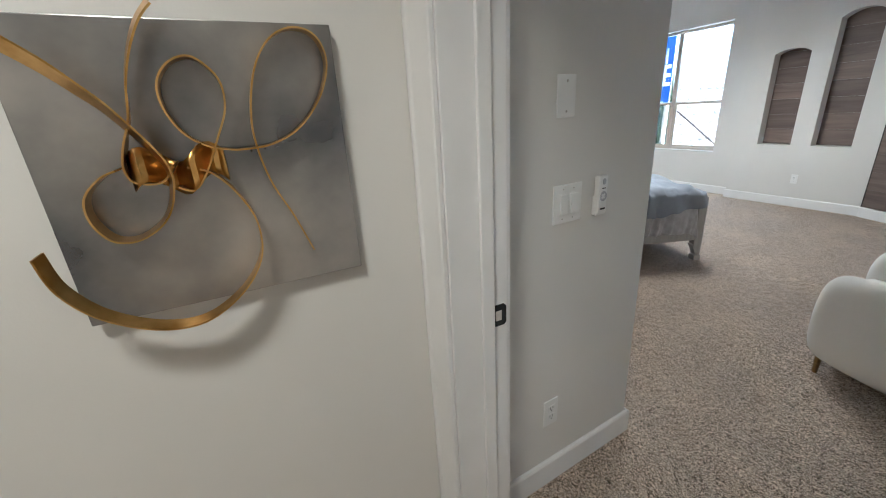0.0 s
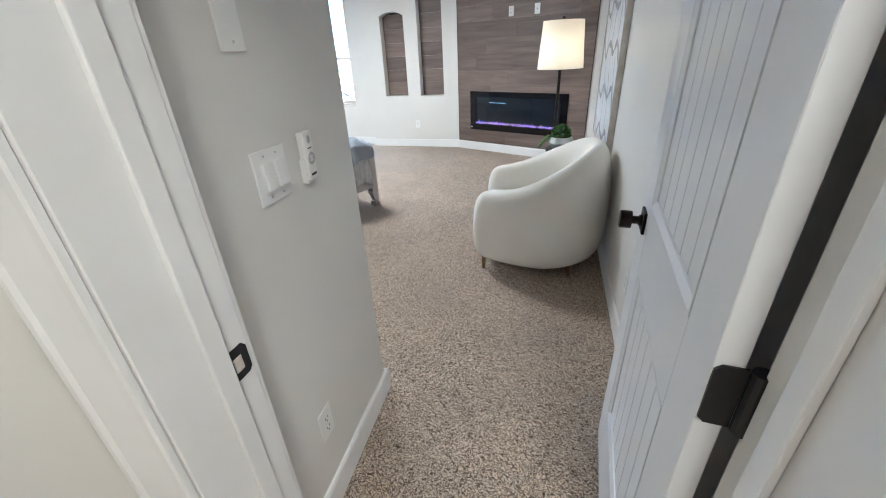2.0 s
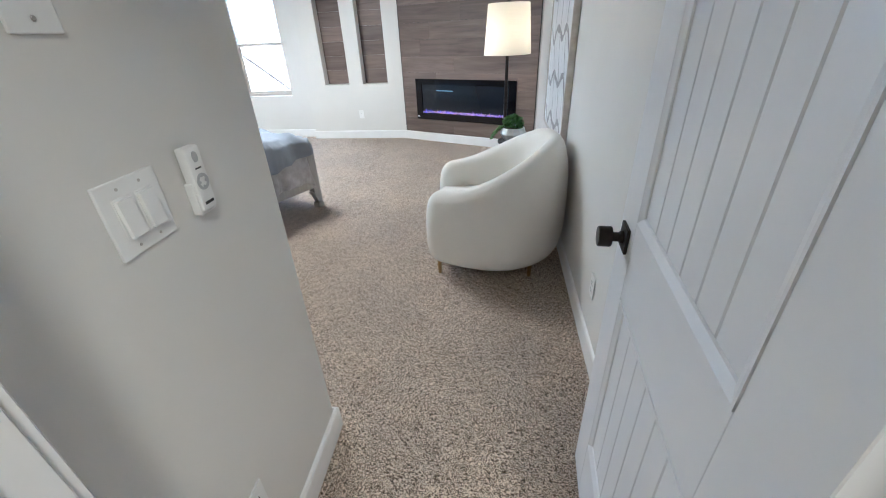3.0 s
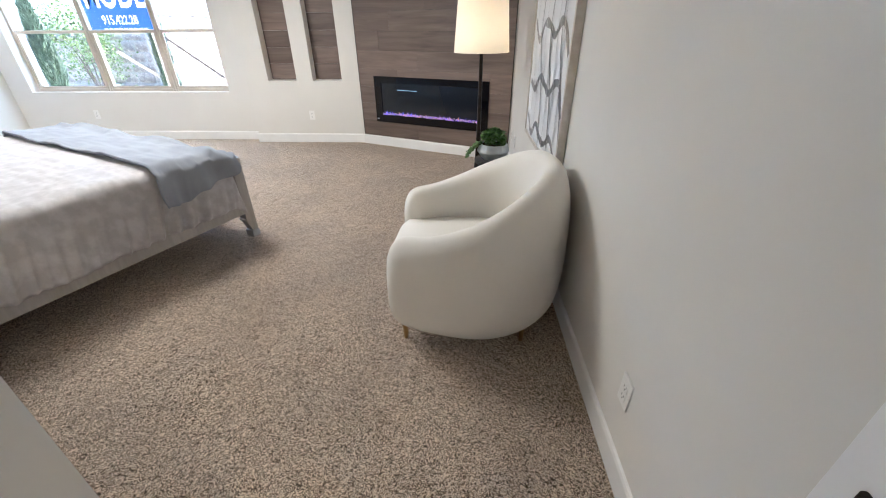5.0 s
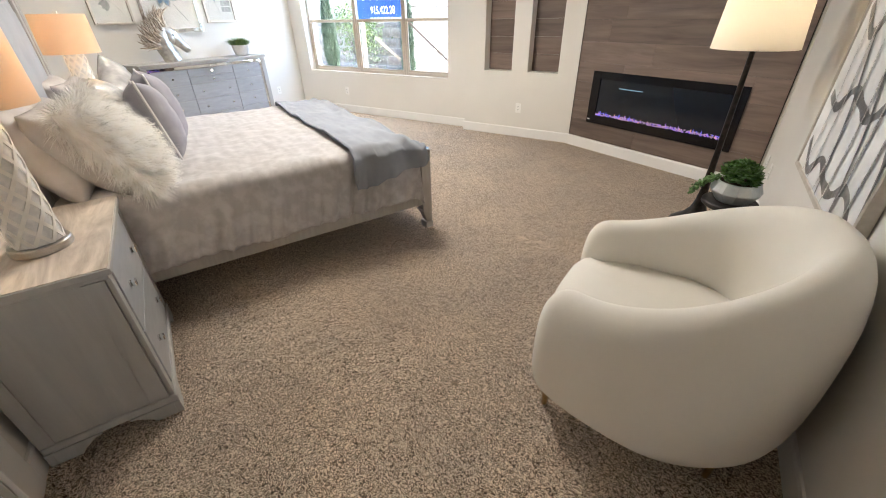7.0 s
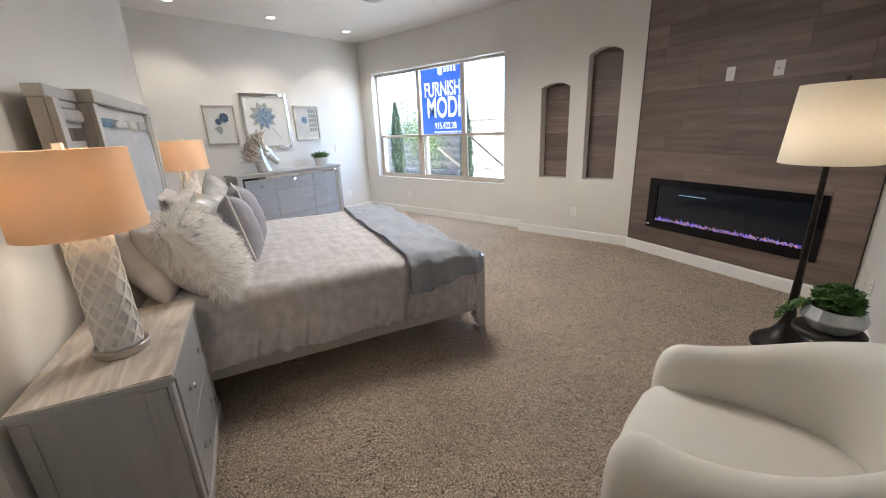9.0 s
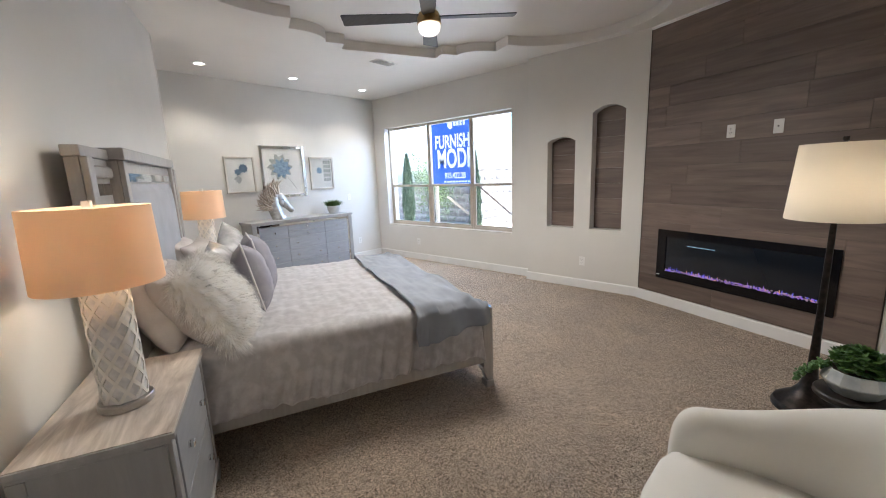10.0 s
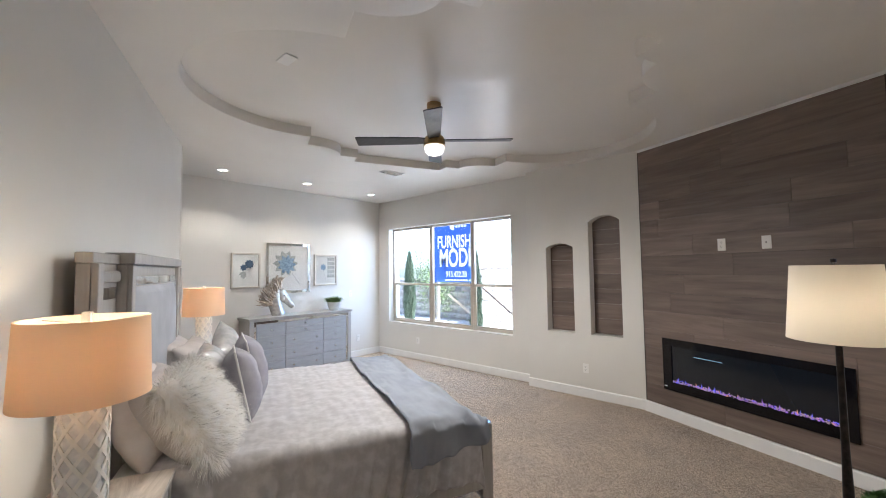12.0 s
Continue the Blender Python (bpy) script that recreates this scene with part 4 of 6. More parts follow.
def lean(u, n, z, tilt, turn=0.0, roll=0.0):
    """Stands on the bed at (u, n), leaning back towards the headboard."""
    return place(u, n, z) @ pose(0, 0, 0, 0, 0, turn) @ pose(0, 0, 0, tilt, 0, 0) @ pose(0, 0, 0, 0, roll, 0)


Z = 0.70
cushion(0.66, 0.50, 0.24, lean(-2.98, 1.33, Z + 0.20, 22, -2), M["sham"], "bed_pillow", "grey satin bed pillow leaning on the headboard")
cushion(0.66, 0.50, 0.24, lean(-2.97, 1.46, Z + 0.19, 32, 2), M["sham"], "bed_pillow", "grey satin bed pillow leaning on the headboard")
cushion(0.66, 0.50, 0.24, lean(-4.05, 1.33, Z + 0.20, 22, 3), M["sham"], "bed_pillow", "grey satin bed pillow leaning on the headboard")
cushion(0.66, 0.50, 0.24, lean(-4.05, 1.47, Z + 0.19, 32, -3), M["sham"], "bed_pillow", "grey satin bed pillow leaning on the headboard")
cushion(0.48, 0.46, 0.22, lean(-3.50, 1.62, Z + 0.22, 20, 6), M["satin"], "silver_cushion", "shiny silver satin square cushion")
cushion(0.48, 0.48, 0.22, lean(-4.0, 1.68, Z + 0.25, 20, -6, 24), M["satin"], "silver_cushion", "shiny silver satin square cushion")
cushion(0.46, 0.46, 0.23, lean(-3.34, 1.79, Z + 0.205, 12, 5, -5), M["lilac"], "piped_cushion", "lilac-grey velvet cushion with white piping", piping=M["piping"])
cushion(0.47, 0.47, 0.23, lean(-3.80, 1.83, Z + 0.21, 12, 6), M["lilac"], "piped_cushion", "lilac-grey velvet cushion with white piping", piping=M["piping"])


def fur_pillow(m):
    ob = thing("fur_pillow", m, "long shaggy white faux fur pillow", "pillow", "pillows on the bed")
    w, h, t = 0.60, 0.48, 0.19
    rng = random.Random(5)

    def pt(a, b, side):
        th = t / 2 * (max(0, 1 - abs(a) ** 3) * max(0, 1 - abs(b) ** 3)) ** 0.55
        return Vector((a * w / 2, side * th, b * h / 2))
    bm = bmesh.new()
    for sd in (-1, 1):
        sheet(20, 16, lambda u, v: pt(2 * u - 1, 2 * v - 1, sd), bm)
    bmesh.ops.remove_doubles(bm, verts=bm.verts[:], dist=0.0008)
    part("cover", bm, M["fur"], ob, angle=180)
    vs, fs = [], []
    clump = [Vector((rng.uniform(-1, 1), rng.uniform(-1, 1), rng.uniform(-1, 1))) for _ in range(700)]
    for i in range(24000):
        a, b, sd = rng.uniform(-1, 1), rng.uniform(-1, 1), rng.choice((-1, 1, 1))
        p = pt(a, b, sd)
        e = 1e-2
        nrm = (pt(a + e, b, sd) - p).cross(pt(a, b + e, sd) - p) * sd * -1
        nrm = nrm.normalized() if nrm.length > 1e-9 else Vector((0, sd, 0))
        if abs(a) > 0.9 or abs(b) > 0.9:
            nrm = (nrm + Vector((a * abs(a) ** 4, 0, b * abs(b) ** 4)) * 1.2).normalized()
        cl = clump[int((a + 1) * 13) * 26 + int((b + 1) * 13) if int((a + 1) * 13) * 26 + int((b + 1) * 13) < 700 else 0]
        d = (nrm * 0.75 + Vector((0, 0, -0.65)) + cl * 0.42 + Vector((rng.gauss(0, 0.14), rng.gauss(0, 0.14), rng.gauss(0, 0.14)))).normalized()
        L = rng.uniform(0.05, 0.10)
        side = d.cross(nrm)
        side = side.normalized() * rng.uniform(0.0009, 0.0017) if side.length > 1e-6 else Vector((0.001, 0, 0))
        q = p + d * L * 0.5 + nrm * 0.006
        r_ = p + d * L + Vector((0, 0, -0.018)) + cl * 0.012
        k = len(vs)
        vs += [p - side, p + side, q - side * 0.8, q + side * 0.8, r_]
        fs += [(k, k + 1, k + 3, k + 2), (k + 2, k + 3, k + 4)]
    me = bpy.data.meshes.new("fur")
    me.from_pydata([tuple(v) for v in vs], [], fs)
    me.materials.append(M["fur"])
    o = new("fur", me)
    o.parent = ob
    tagged(o, kind="stuff")


fur_pillow(lean(-2.90, 1.60, Z + 0.20, 30, -6, 3.5))


# ---- nightstands ----
def knob_square(parent, p, out=1.0):
    k = part("knob", box((p[0] - 0.011, p[1], p[2] - 0.011), (p[0] + 0.011, p[1] + 0.006, p[2] + 0.011), 0.001), M["chrome"], parent, "square chrome and crystal knob")
    part("crystal", box((p[0] - 0.014, p[1] + 0.0062, p[2] - 0.014), (p[0] + 0.014, p[1] + 0.024, p[2] + 0.014), 0.005, 1), M["mirror"], k)
    return k


def bracket_foot(parent, x, y, sx, sy, mat):
    """A bracket foot at a corner; sx, sy point to the inside."""
    prof = [(0, 0), (0.075, 0), (0.085, 0.02), (0.10, 0.03), (0.125, 0.05), (0.15, 0.055), (0.15, 0.062), (0, 0.062)]
    f1 = prism(prof, 0, 0.022, m=Matrix(((sx, 0, 0, x), (0, 0, sy, y), (0, 1, 0, 0), (0, 0, 0, 1))))
    prism(prof, 0, 0.022, f1, m=Matrix(((0, 0, sx, x), (sy, 0, 0, y + sy * 0.0225), (0, 1, 0, 0), (0, 0, 0, 1))))
    return part("bracket_foot", f1, mat, parent)


def nightstand(u, n, label):
    """Frame: x along the wall, y out from it; origin at the back middle."""
    W, D, T = 0.76, 0.435, 0.728
    t = thing("nightstand", place(u, n), label, "nightstand", "nightstands")
    part("carcass", box((-W / 2 + 0.012, 0.004, 0.095), (W / 2 - 0.012, D - 0.022, T - 0.045), 0.002), M["greywood"], t)
    part("tabletop", box((-W / 2 - 0.004, 0, T - 0.026), (W / 2 + 0.004, D + 0.010, T - 0.0035), 0.003), M["greywood"], t)
    part("top_veneer", box((-W / 2 + 0.002, 0.004, T - 0.0034), (W / 2 - 0.002, D + 0.004, T), 0.0008), M["palewood"], t, "bleached swirling wood veneer")
    part("top_moulding", box((-W / 2 + 0.004, 0.002, T - 0.0445), (W / 2 - 0.004, D - 0.004, T - 0.0265), 0.005, 3), M["greywood"], t)
    part("base_moulding", box((-W / 2 + 0.002, 0.002, 0.0625), (W / 2 - 0.002, D + 0.004, 0.0945), 0.008, 3), M["greywood"], t)
    for sx in (-1, 1):
        for sy, y in ((1, 0.002), (-1, D + 0.002)):
            bracket_foot(t, -sx * (W / 2 - 0.002), y, sx, sy, M["greywood"])
        # corner stile on the side panels
        x = sx * (W / 2 - 0.012)
        part("side_stile", box((min(x, x + sx * 0.006), D - 0.085, 0.096), (max(x, x + sx * 0.006), D - 0.022, T - 0.046), 0.001), M["greywood"], t)
        part("side_stile", box((min(x, x + sx * 0.006), 0.004, 0.096), (max(x, x + sx * 0.006), 0.05, T - 0.046), 0.001), M["greywood"], t)
        part("front_post", box((sx * (W / 2 - 0.035) - 0.022, D - 0.0215, 0.096), (sx * (W / 2 - 0.035) + 0.022, D - 0.004, T - 0.046), 0.004), M["greywood"], t)
        part("mirror_strip", box((sx * (W / 2 - 0.068) - 0.010, D - 0.0215, 0.11), (sx * (W / 2 - 0.068) + 0.010, D - 0.010, T - 0.06), 0.001), M["mirror"], t)
    dh = (T - 0.16) / 2
    for i in range(2):
        z0 = 0.105 + i * (dh + 0.006)
        d = part("drawer", box((-W / 2 + 0.082, D - 0.0215, z0), (W / 2 - 0.082, D - 0.004, z0 + dh), 0.003), M["velvetgrey"], t, "silver-grey drawer front")
        for sx in (-0.16, 0.16):
            knob_square(d, (sx, D - 0.0038, z0 + dh / 2))
    return t


M["velvetgrey"] = wood("silver_grey_drawer", (0.34, 0.35, 0.365), (0.41, 0.42, 0.435), 0.34, (3, 14, 14), 2.0, 0.06, 0.05)
nightstand(-2.185, WN + 0.022, "grey-washed two-drawer nightstand with pale veneer top")
nightstand(-5.035, WN + 0.022, "grey-washed two-drawer nightstand beyond the bed")

# ---- bedside lamps ----
M["shade_peach"] = fabric_shade("peach_linen_shade", (0.83, 0.66, 0.48), 0.31)
M["pearl"] = bumpy(mottled(material("mother_of_pearl", (0.7, 0.7, 0.68), 0.2, 0.0), (0.66, 0.66, 0.66), (0.86, 0.85, 0.83), 28, 3), 60, 0.1, 0.001)
M["lattice"] = bumpy(mottled(material("white_lattice", (0.82, 0.80, 0.75), 0.4), (0.78, 0.76, 0.71), (0.85, 0.83, 0.79), 30, 3), 300, 0.1, 0.0006)


def shade_shell(r0, r1, z0, z1, thick=0.003, steps=48):
    return lathe([(r0, z0), (r1, z1), (r1 - thick, z1), (r0 - thick, z0), (r0, z0)], steps)


def spider(parent, r, z, mat):
    b = bmesh.new()
    for k in range(3):
        a = 2 * math.pi * k / 3
        tube([(0.012 * math.cos(a), 0.012 * math.sin(a), z - 0.012), (r * math.cos(a), r * math.sin(a), z)], 0.0022, 6, b)
    return part("spider", b, mat, parent)


def table_lamp(u, n, z, label):
    t = thing("table_lamp", place(u, n, z), label, "table lamp", "bedside lamps")
    part("base_plate", lathe([(0, 0.0005), (0.088, 0.0005), (0.090, 0.004), (0.090, 0.026), (0.087, 0.030), (0, 0.030)], 40), M["nickel"], t, "brushed nickel base")
    R, h0, h1 = 0.074, 0.031, 0.478
    col = part("column", lathe([(R - 0.003, h0), (R - 0.003, h1), (0.02, h1 + 0.004), (0, h1 + 0.004)], 40), M["pearl"], t, "mother-of-pearl column")
    b = bmesh.new()
    turns, m_ = 9, 40
    for k in range(turns):
        for s in (-1, 1):
            pts_in, pts_out = [], []
            for i in range(m_ + 1):
                q = i / m_
                a = 2 * math.pi * k / turns + s * q * 2 * math.pi * 0.62
                zz = h0 + (h1 - h0) * q
                hw_ = 0.011
                pts_in.append((a, zz, hw_))
            rows = []
            for a, zz, w_ in pts_in:
                row = []
                for dz, r in ((-w_, R - 0.0028), (-w_, R + 0.0015 + 0.0004 * s), (w_, R + 0.0015 + 0.0004 * s), (w_, R - 0.0028)):
                    row.append(b.verts.new((r * math.cos(a), r * math.sin(a), min(max(zz + dz, h0), h1))))
                rows.append(row)
            for p, q in zip(rows, rows[1:]):
                for j in range(3):
                    b.faces.new((p[j], p[j + 1], q[j + 1], q[j]))
    part("lattice", b, M["lattice"], col, "raised white lattice")
    part("neck", lathe([(0.012, h1), (0.012, 0.56), (0.02, 0.565), (0.02, 0.60), (0, 0.60)], 16), M["nickel"], t)
    z0, z1, r0, r1 = 0.484, 0.765, 0.193, 0.184
    sh = part("shade", shade_shell(r0, r1, z0, z1), M["shade_peach"], t, "peach linen drum shade")
    spider(t, r1 - 0.004, z1 - 0.01, M["nickel"])
    part("finial", box((-0.013, -0.013, z1 - 0.02), (0.013, 0.013, z1 + 0.022), 0.002), M["lattice"], t, "small square finial")
    part("bulb", lathe([(0, 0.60), (0.014, 0.603), (0.03, 0.645), (0.024, 0.68), (0, 0.69)], 16), glow("warm_bulb", (1.0, 0.75, 0.48), 1.5), t, "lit bulb")
    c = place(u, n, z + 0.645).translation
    lamp("bedside_lamp_light", "POINT", pose(*c), BED_W, WARM, radius=0.04)
    return t


table_lamp(-2.115, 1.345, 0.728, "peach drum-shade lamp with white lattice column, lit")
table_lamp(-5.03, 1.36, 0.728, "peach drum-shade lamp beyond the bed, lit")

# ---- dresser ----
DX0, DX1, DY0, DY1, DZT = -5.83, -5.40, 4.27, 6.03, 0.965
DM = Matrix(((0, 1, 0, DX0), (-1, 0, 0, (DY0 + DY1) / 2), (0, 0, 1, 0), (0, 0, 0, 1)))  # x along the front, y out into the room


def dresser():
    W, D, T = DY1 - DY0, DX1 - DX0, DZT
    t = thing("dresser", DM, "wide silver-grey dresser with mirrored trim and nine drawers", "dresser")
    part("carcass", box((-W / 2 + 0.015, 0.003, 0.09), (W / 2 - 0.015, D - 0.03, T - 0.05), 0.003), M["greywood"], t)
    part("top", box((-W / 2 - 0.012, 0, T - 0.03), (W / 2 + 0.012, D + 0.012, T), 0.004), M["greywood"], t)
    part("top_moulding", box((-W / 2, 0.002, T - 0.0495), (W / 2, D, T - 0.0305), 0.006, 3), M["greywood"], t)
    part("base", box((-W / 2, 0.002, 0.0), (W / 2, D - 0.004, 0.0895), 0.006), M["greywood"], t)
    for s in (-1, 1):
        x = s * (W / 2 - 0.035)
        part("front_post", box((x - 0.034, D - 0.0295, 0.0905), (x + 0.034, D - 0.002, T - 0.0505), 0.006), M["greywood"], t)
        part("mirror_strip", box((s * (W / 2 - 0.085) - 0.014, D - 0.0295, 0.10), (s * (W / 2 - 0.085) + 0.014, D - 0.012, T - 0.052), 0.001), M["mirror"], t)
    part("mirror_strip", box((-W / 2 + 0.102, D - 0.0295, T - 0.085), (W / 2 - 0.102, D - 0.012, T - 0.052), 0.001), M["mirror"], t)
    x0, x1 = -W / 2 + 0.104, W / 2 - 0.104
    z0, z1 = 0.10, T - 0.092
    a, b = x0 + (x1 - x0) * 0.29, x0 + (x1 - x0) * 0.71
    rh = (z1 - z0) / 4

    def drawer(xa, xb, za, zb, n):
        d = part("drawer", box((xa + 0.003, D - 0.0295, za + 0.003), (xb - 0.003, D - 0.010, zb - 0.003), 0.003), M["velvetgrey"], t)
        for k in range(n):
            xx = (xa + xb) / 2 if n == 1 else xa + (xb - xa) * (0.2 + 0.6 * k)
            knob_square(d, (xx, D - 0.0098, (za + zb) / 2))
    for i in range(4):
        za, zb = z0 + i * rh, z0 + (i + 1) * rh
        if i < 3:
            drawer(x0, a, za, zb, 1)
            drawer(a, b, za, zb, 2)
            drawer(b, x1, za, zb, 1)
        else:
            drawer(x0, a, za, zb, 1)
            drawer(a, b, za, za + rh / 2, 1)
            drawer(a, b, za + rh / 2, zb, 1)
            drawer(b, x1, za, zb, 1)


dresser()

# ---- pictures over the dresser ----
M["mat"] = bumpy(mottled(material("pale_paper", (0.72, 0.72, 0.7), 0.8), (0.69, 0.69, 0.67), (0.75, 0.75, 0.73), 8, 4), 400, 0.05, 0.0004)
M["petal"] = mottled(material("blue_petal_ink", (0.2, 0.3, 0.42), 0.8), (0.13, 0.2, 0.31), (0.32, 0.43, 0.55), 30, 4)
M["petal_dark"] = mottled(material("navy_petal_ink", (0.06, 0.1, 0.17), 0.8), (0.045, 0.075, 0.13), (0.13, 0.19, 0.28), 30, 4)
M["leaf_ink"] = mottled(material("grey_leaf_ink", (0.36, 0.38, 0.37), 0.8), (0.28, 0.3, 0.29), (0.46, 0.47, 0.45), 30, 4)
M["champagne"] = mottled(material("champagne_frame", (0.55, 0.51, 0.45), 0.4, 0.2), (0.5, 0.46, 0.4), (0.6, 0.56, 0.5), 20, 4)


def petal(cx, cy, ang, length, width, z, bm):
    c, s = math.cos(ang), math.sin(ang)
    pts = []
    for i in range(17):
        q = i / 16
        w = width * math.sin(math.pi * q ** 0.8) * (1 + 0.12 * math.sin(q * 17 + ang * 3))
        pts.append((q * length, w))
    ol = pts + [(x, -w) for x, w in reversed(pts[1:-1])]
    prism([(cx + x * c - w * s, cy + x * s + w * c) for x, w in ol], z, z + 0.0007, bm)


def picture(y0, y1, z0, z1, fr, fw, mat_w, kind, label):
    w, h = y1 - y0, z1 - z0
    t = thing("framed_print", face_frame((-5.85, (y0 + y1) / 2, (z0 + z1) / 2), (1, 0)), label, "picture", "framed botanical prints")
    for nm, lo, hi in (("frame_side", (-w / 2, -h / 2), (-w / 2 + fw, h / 2)), ("frame_side", (w / 2 - fw, -h / 2), (w / 2, h / 2)), ("frame_rail", (-w / 2 + fw, -h / 2), (w / 2 - fw, -h / 2 + fw)), ("frame_rail", (-w / 2 + fw, h / 2 - fw), (w / 2 - fw, h / 2))):
        part(nm, box((*lo, 0.001), (*hi, 0.03), 0.004), fr, t)
    part("paper", box((-w / 2 + fw, -h / 2 + fw, 0.001), (w / 2 - fw, h / 2 - fw, 0.010)), M["mat"], t)
    fl, lf = bmesh.new(), bmesh.new()
    z = 0.0112
    if kind == 1:
        for k in range(9):
            petal(0.05, 0.10, k * 0.7, 0.075, 0.026, z + 0.0009 * k, fl)
        for k in range(7):
            petal(-0.035, 0.045, k * 0.9, 0.055, 0.02, z + 0.0009 * k, fl)
        for i in range(12):
            petal(-0.02 + 0.012 * i, -0.02 - 0.001 * i * i, -0.4 - 0.05 * i, 0.02, 0.0022, z, lf)
        for k, an in enumerate((3.4, 3.9, 4.3)):
            petal(0.0, -0.035, an, 0.11, 0.03, z + 0.0009 * k, lf)
        part("flower", fl, M["petal_dark"], t, "navy flower head", angle=10)
    elif kind == 2:
        for k in range(10):
            petal(-0.05 + 0.07 * math.cos(k * 0.63), 0.08 + 0.07 * math.sin(k * 0.63), k * 0.63, 0.15, 0.045, z + 0.0003 * k, lf)
        for k in range(9):
            petal(-0.03, 0.06, k * 0.7, 0.17, 0.045, z + 0.004 + 0.0008 * k, fl)
        for k in range(8):
            petal(-0.03, 0.06, 0.3 + k * 0.785, 0.09, 0.03, z + 0.012 + 0.0008 * k, fl)
        for i in range(14):
            petal(0.06 + 0.010 * i, -0.08 - 0.014 * i, -0.95, 0.028, 0.005, z, lf)
        part("flower", fl, M["petal"], t, "large pale blue flower", angle=10)
    else:
        for k in range(8):
            petal(-0.05, 0.05, k * 0.785, 0.065, 0.02, z + 0.0009 * k, fl)
        for i in range(9):
            petal(-0.05 + 0.006 * i, 0.0 - 0.02 * i, -1.3, 0.024, 0.003, z, lf)
        for a in range(3):
            for b in range(5):
                prism([(0.035 + 0.05 * a + dx * 0.044, 0.16 - 0.075 * b + dy * 0.06) for dx, dy in ((0, 0), (1, 0), (1, 1), (0, 1))], z, z + 0.0006 + 0.0002 * ((a + b) % 3), lf)
        part("flower", fl, M["petal"], t, "small blue flower", angle=10)
    part("foliage", lf, M["leaf_ink"], t, "grey leaves and stem", angle=10)
    g = part("glazing", box((-w / 2 + fw, -h / 2 + fw, 0.0315 if kind == 2 else 0.0262), (w / 2 - fw, h / 2 - fw, 0.0325 if kind == 2 else 0.0268)), M["glass"], t)
    g.visible_shadow = False


picture(4.16, 4.60, 1.405, 1.952, M["champagne"], 0.025, 0.06, 1, "framed navy flower print in champagne frame")
picture(4.69, 5.452, 1.298, 2.128, M["mirror"], 0.045, 0.08, 2, "large blue flower print in mirrored frame")
picture(5.545, 6.012, 1.398, 1.956, M["champagne"], 0.03, 0.06, 3, "small botanical print in silver frame")

# ---- horse head bust (plain sculpture) ----
M["hammered"] = bumpy(mottled(material("silver_leaf", (0.55, 0.53, 0.5), 0.3, 0.9), (0.42, 0.40, 0.37), (0.66, 0.64, 0.60), 25, 4), 35, 0.25, 0.004, 3)


def sweep(bm, rings, k=20):
    """Oval rings (x, z, half depth across the way, half width in y) along a profile in the x-z plane."""
    rows = []
    for i, (x, z, a, b) in enumerate(rings):
        p, q = rings[max(i - 1, 0)], rings[min(i + 1, len(rings) - 1)]
        d = Vector((q[0] - p[0], 0, q[1] - p[1])).normalized()
        up = Vector((-d.z, 0, d.x))
        rows.append([bm.verts.new(Vector((x, 0, z)) + up * a * math.cos(2 * math.pi * n / k) + Vector((0, b * math.sin(2 * math.pi * n / k), 0))) for n in range(k)])
    for r, q in zip(rows, rows[1:]):
        for n in range(k):
            bm.faces.new((r[n], r[(n + 1) % k], q[(n + 1) % k], q[n]))
    bm.faces.new(rows[0][::-1])
    bm.faces.new(rows[-1])


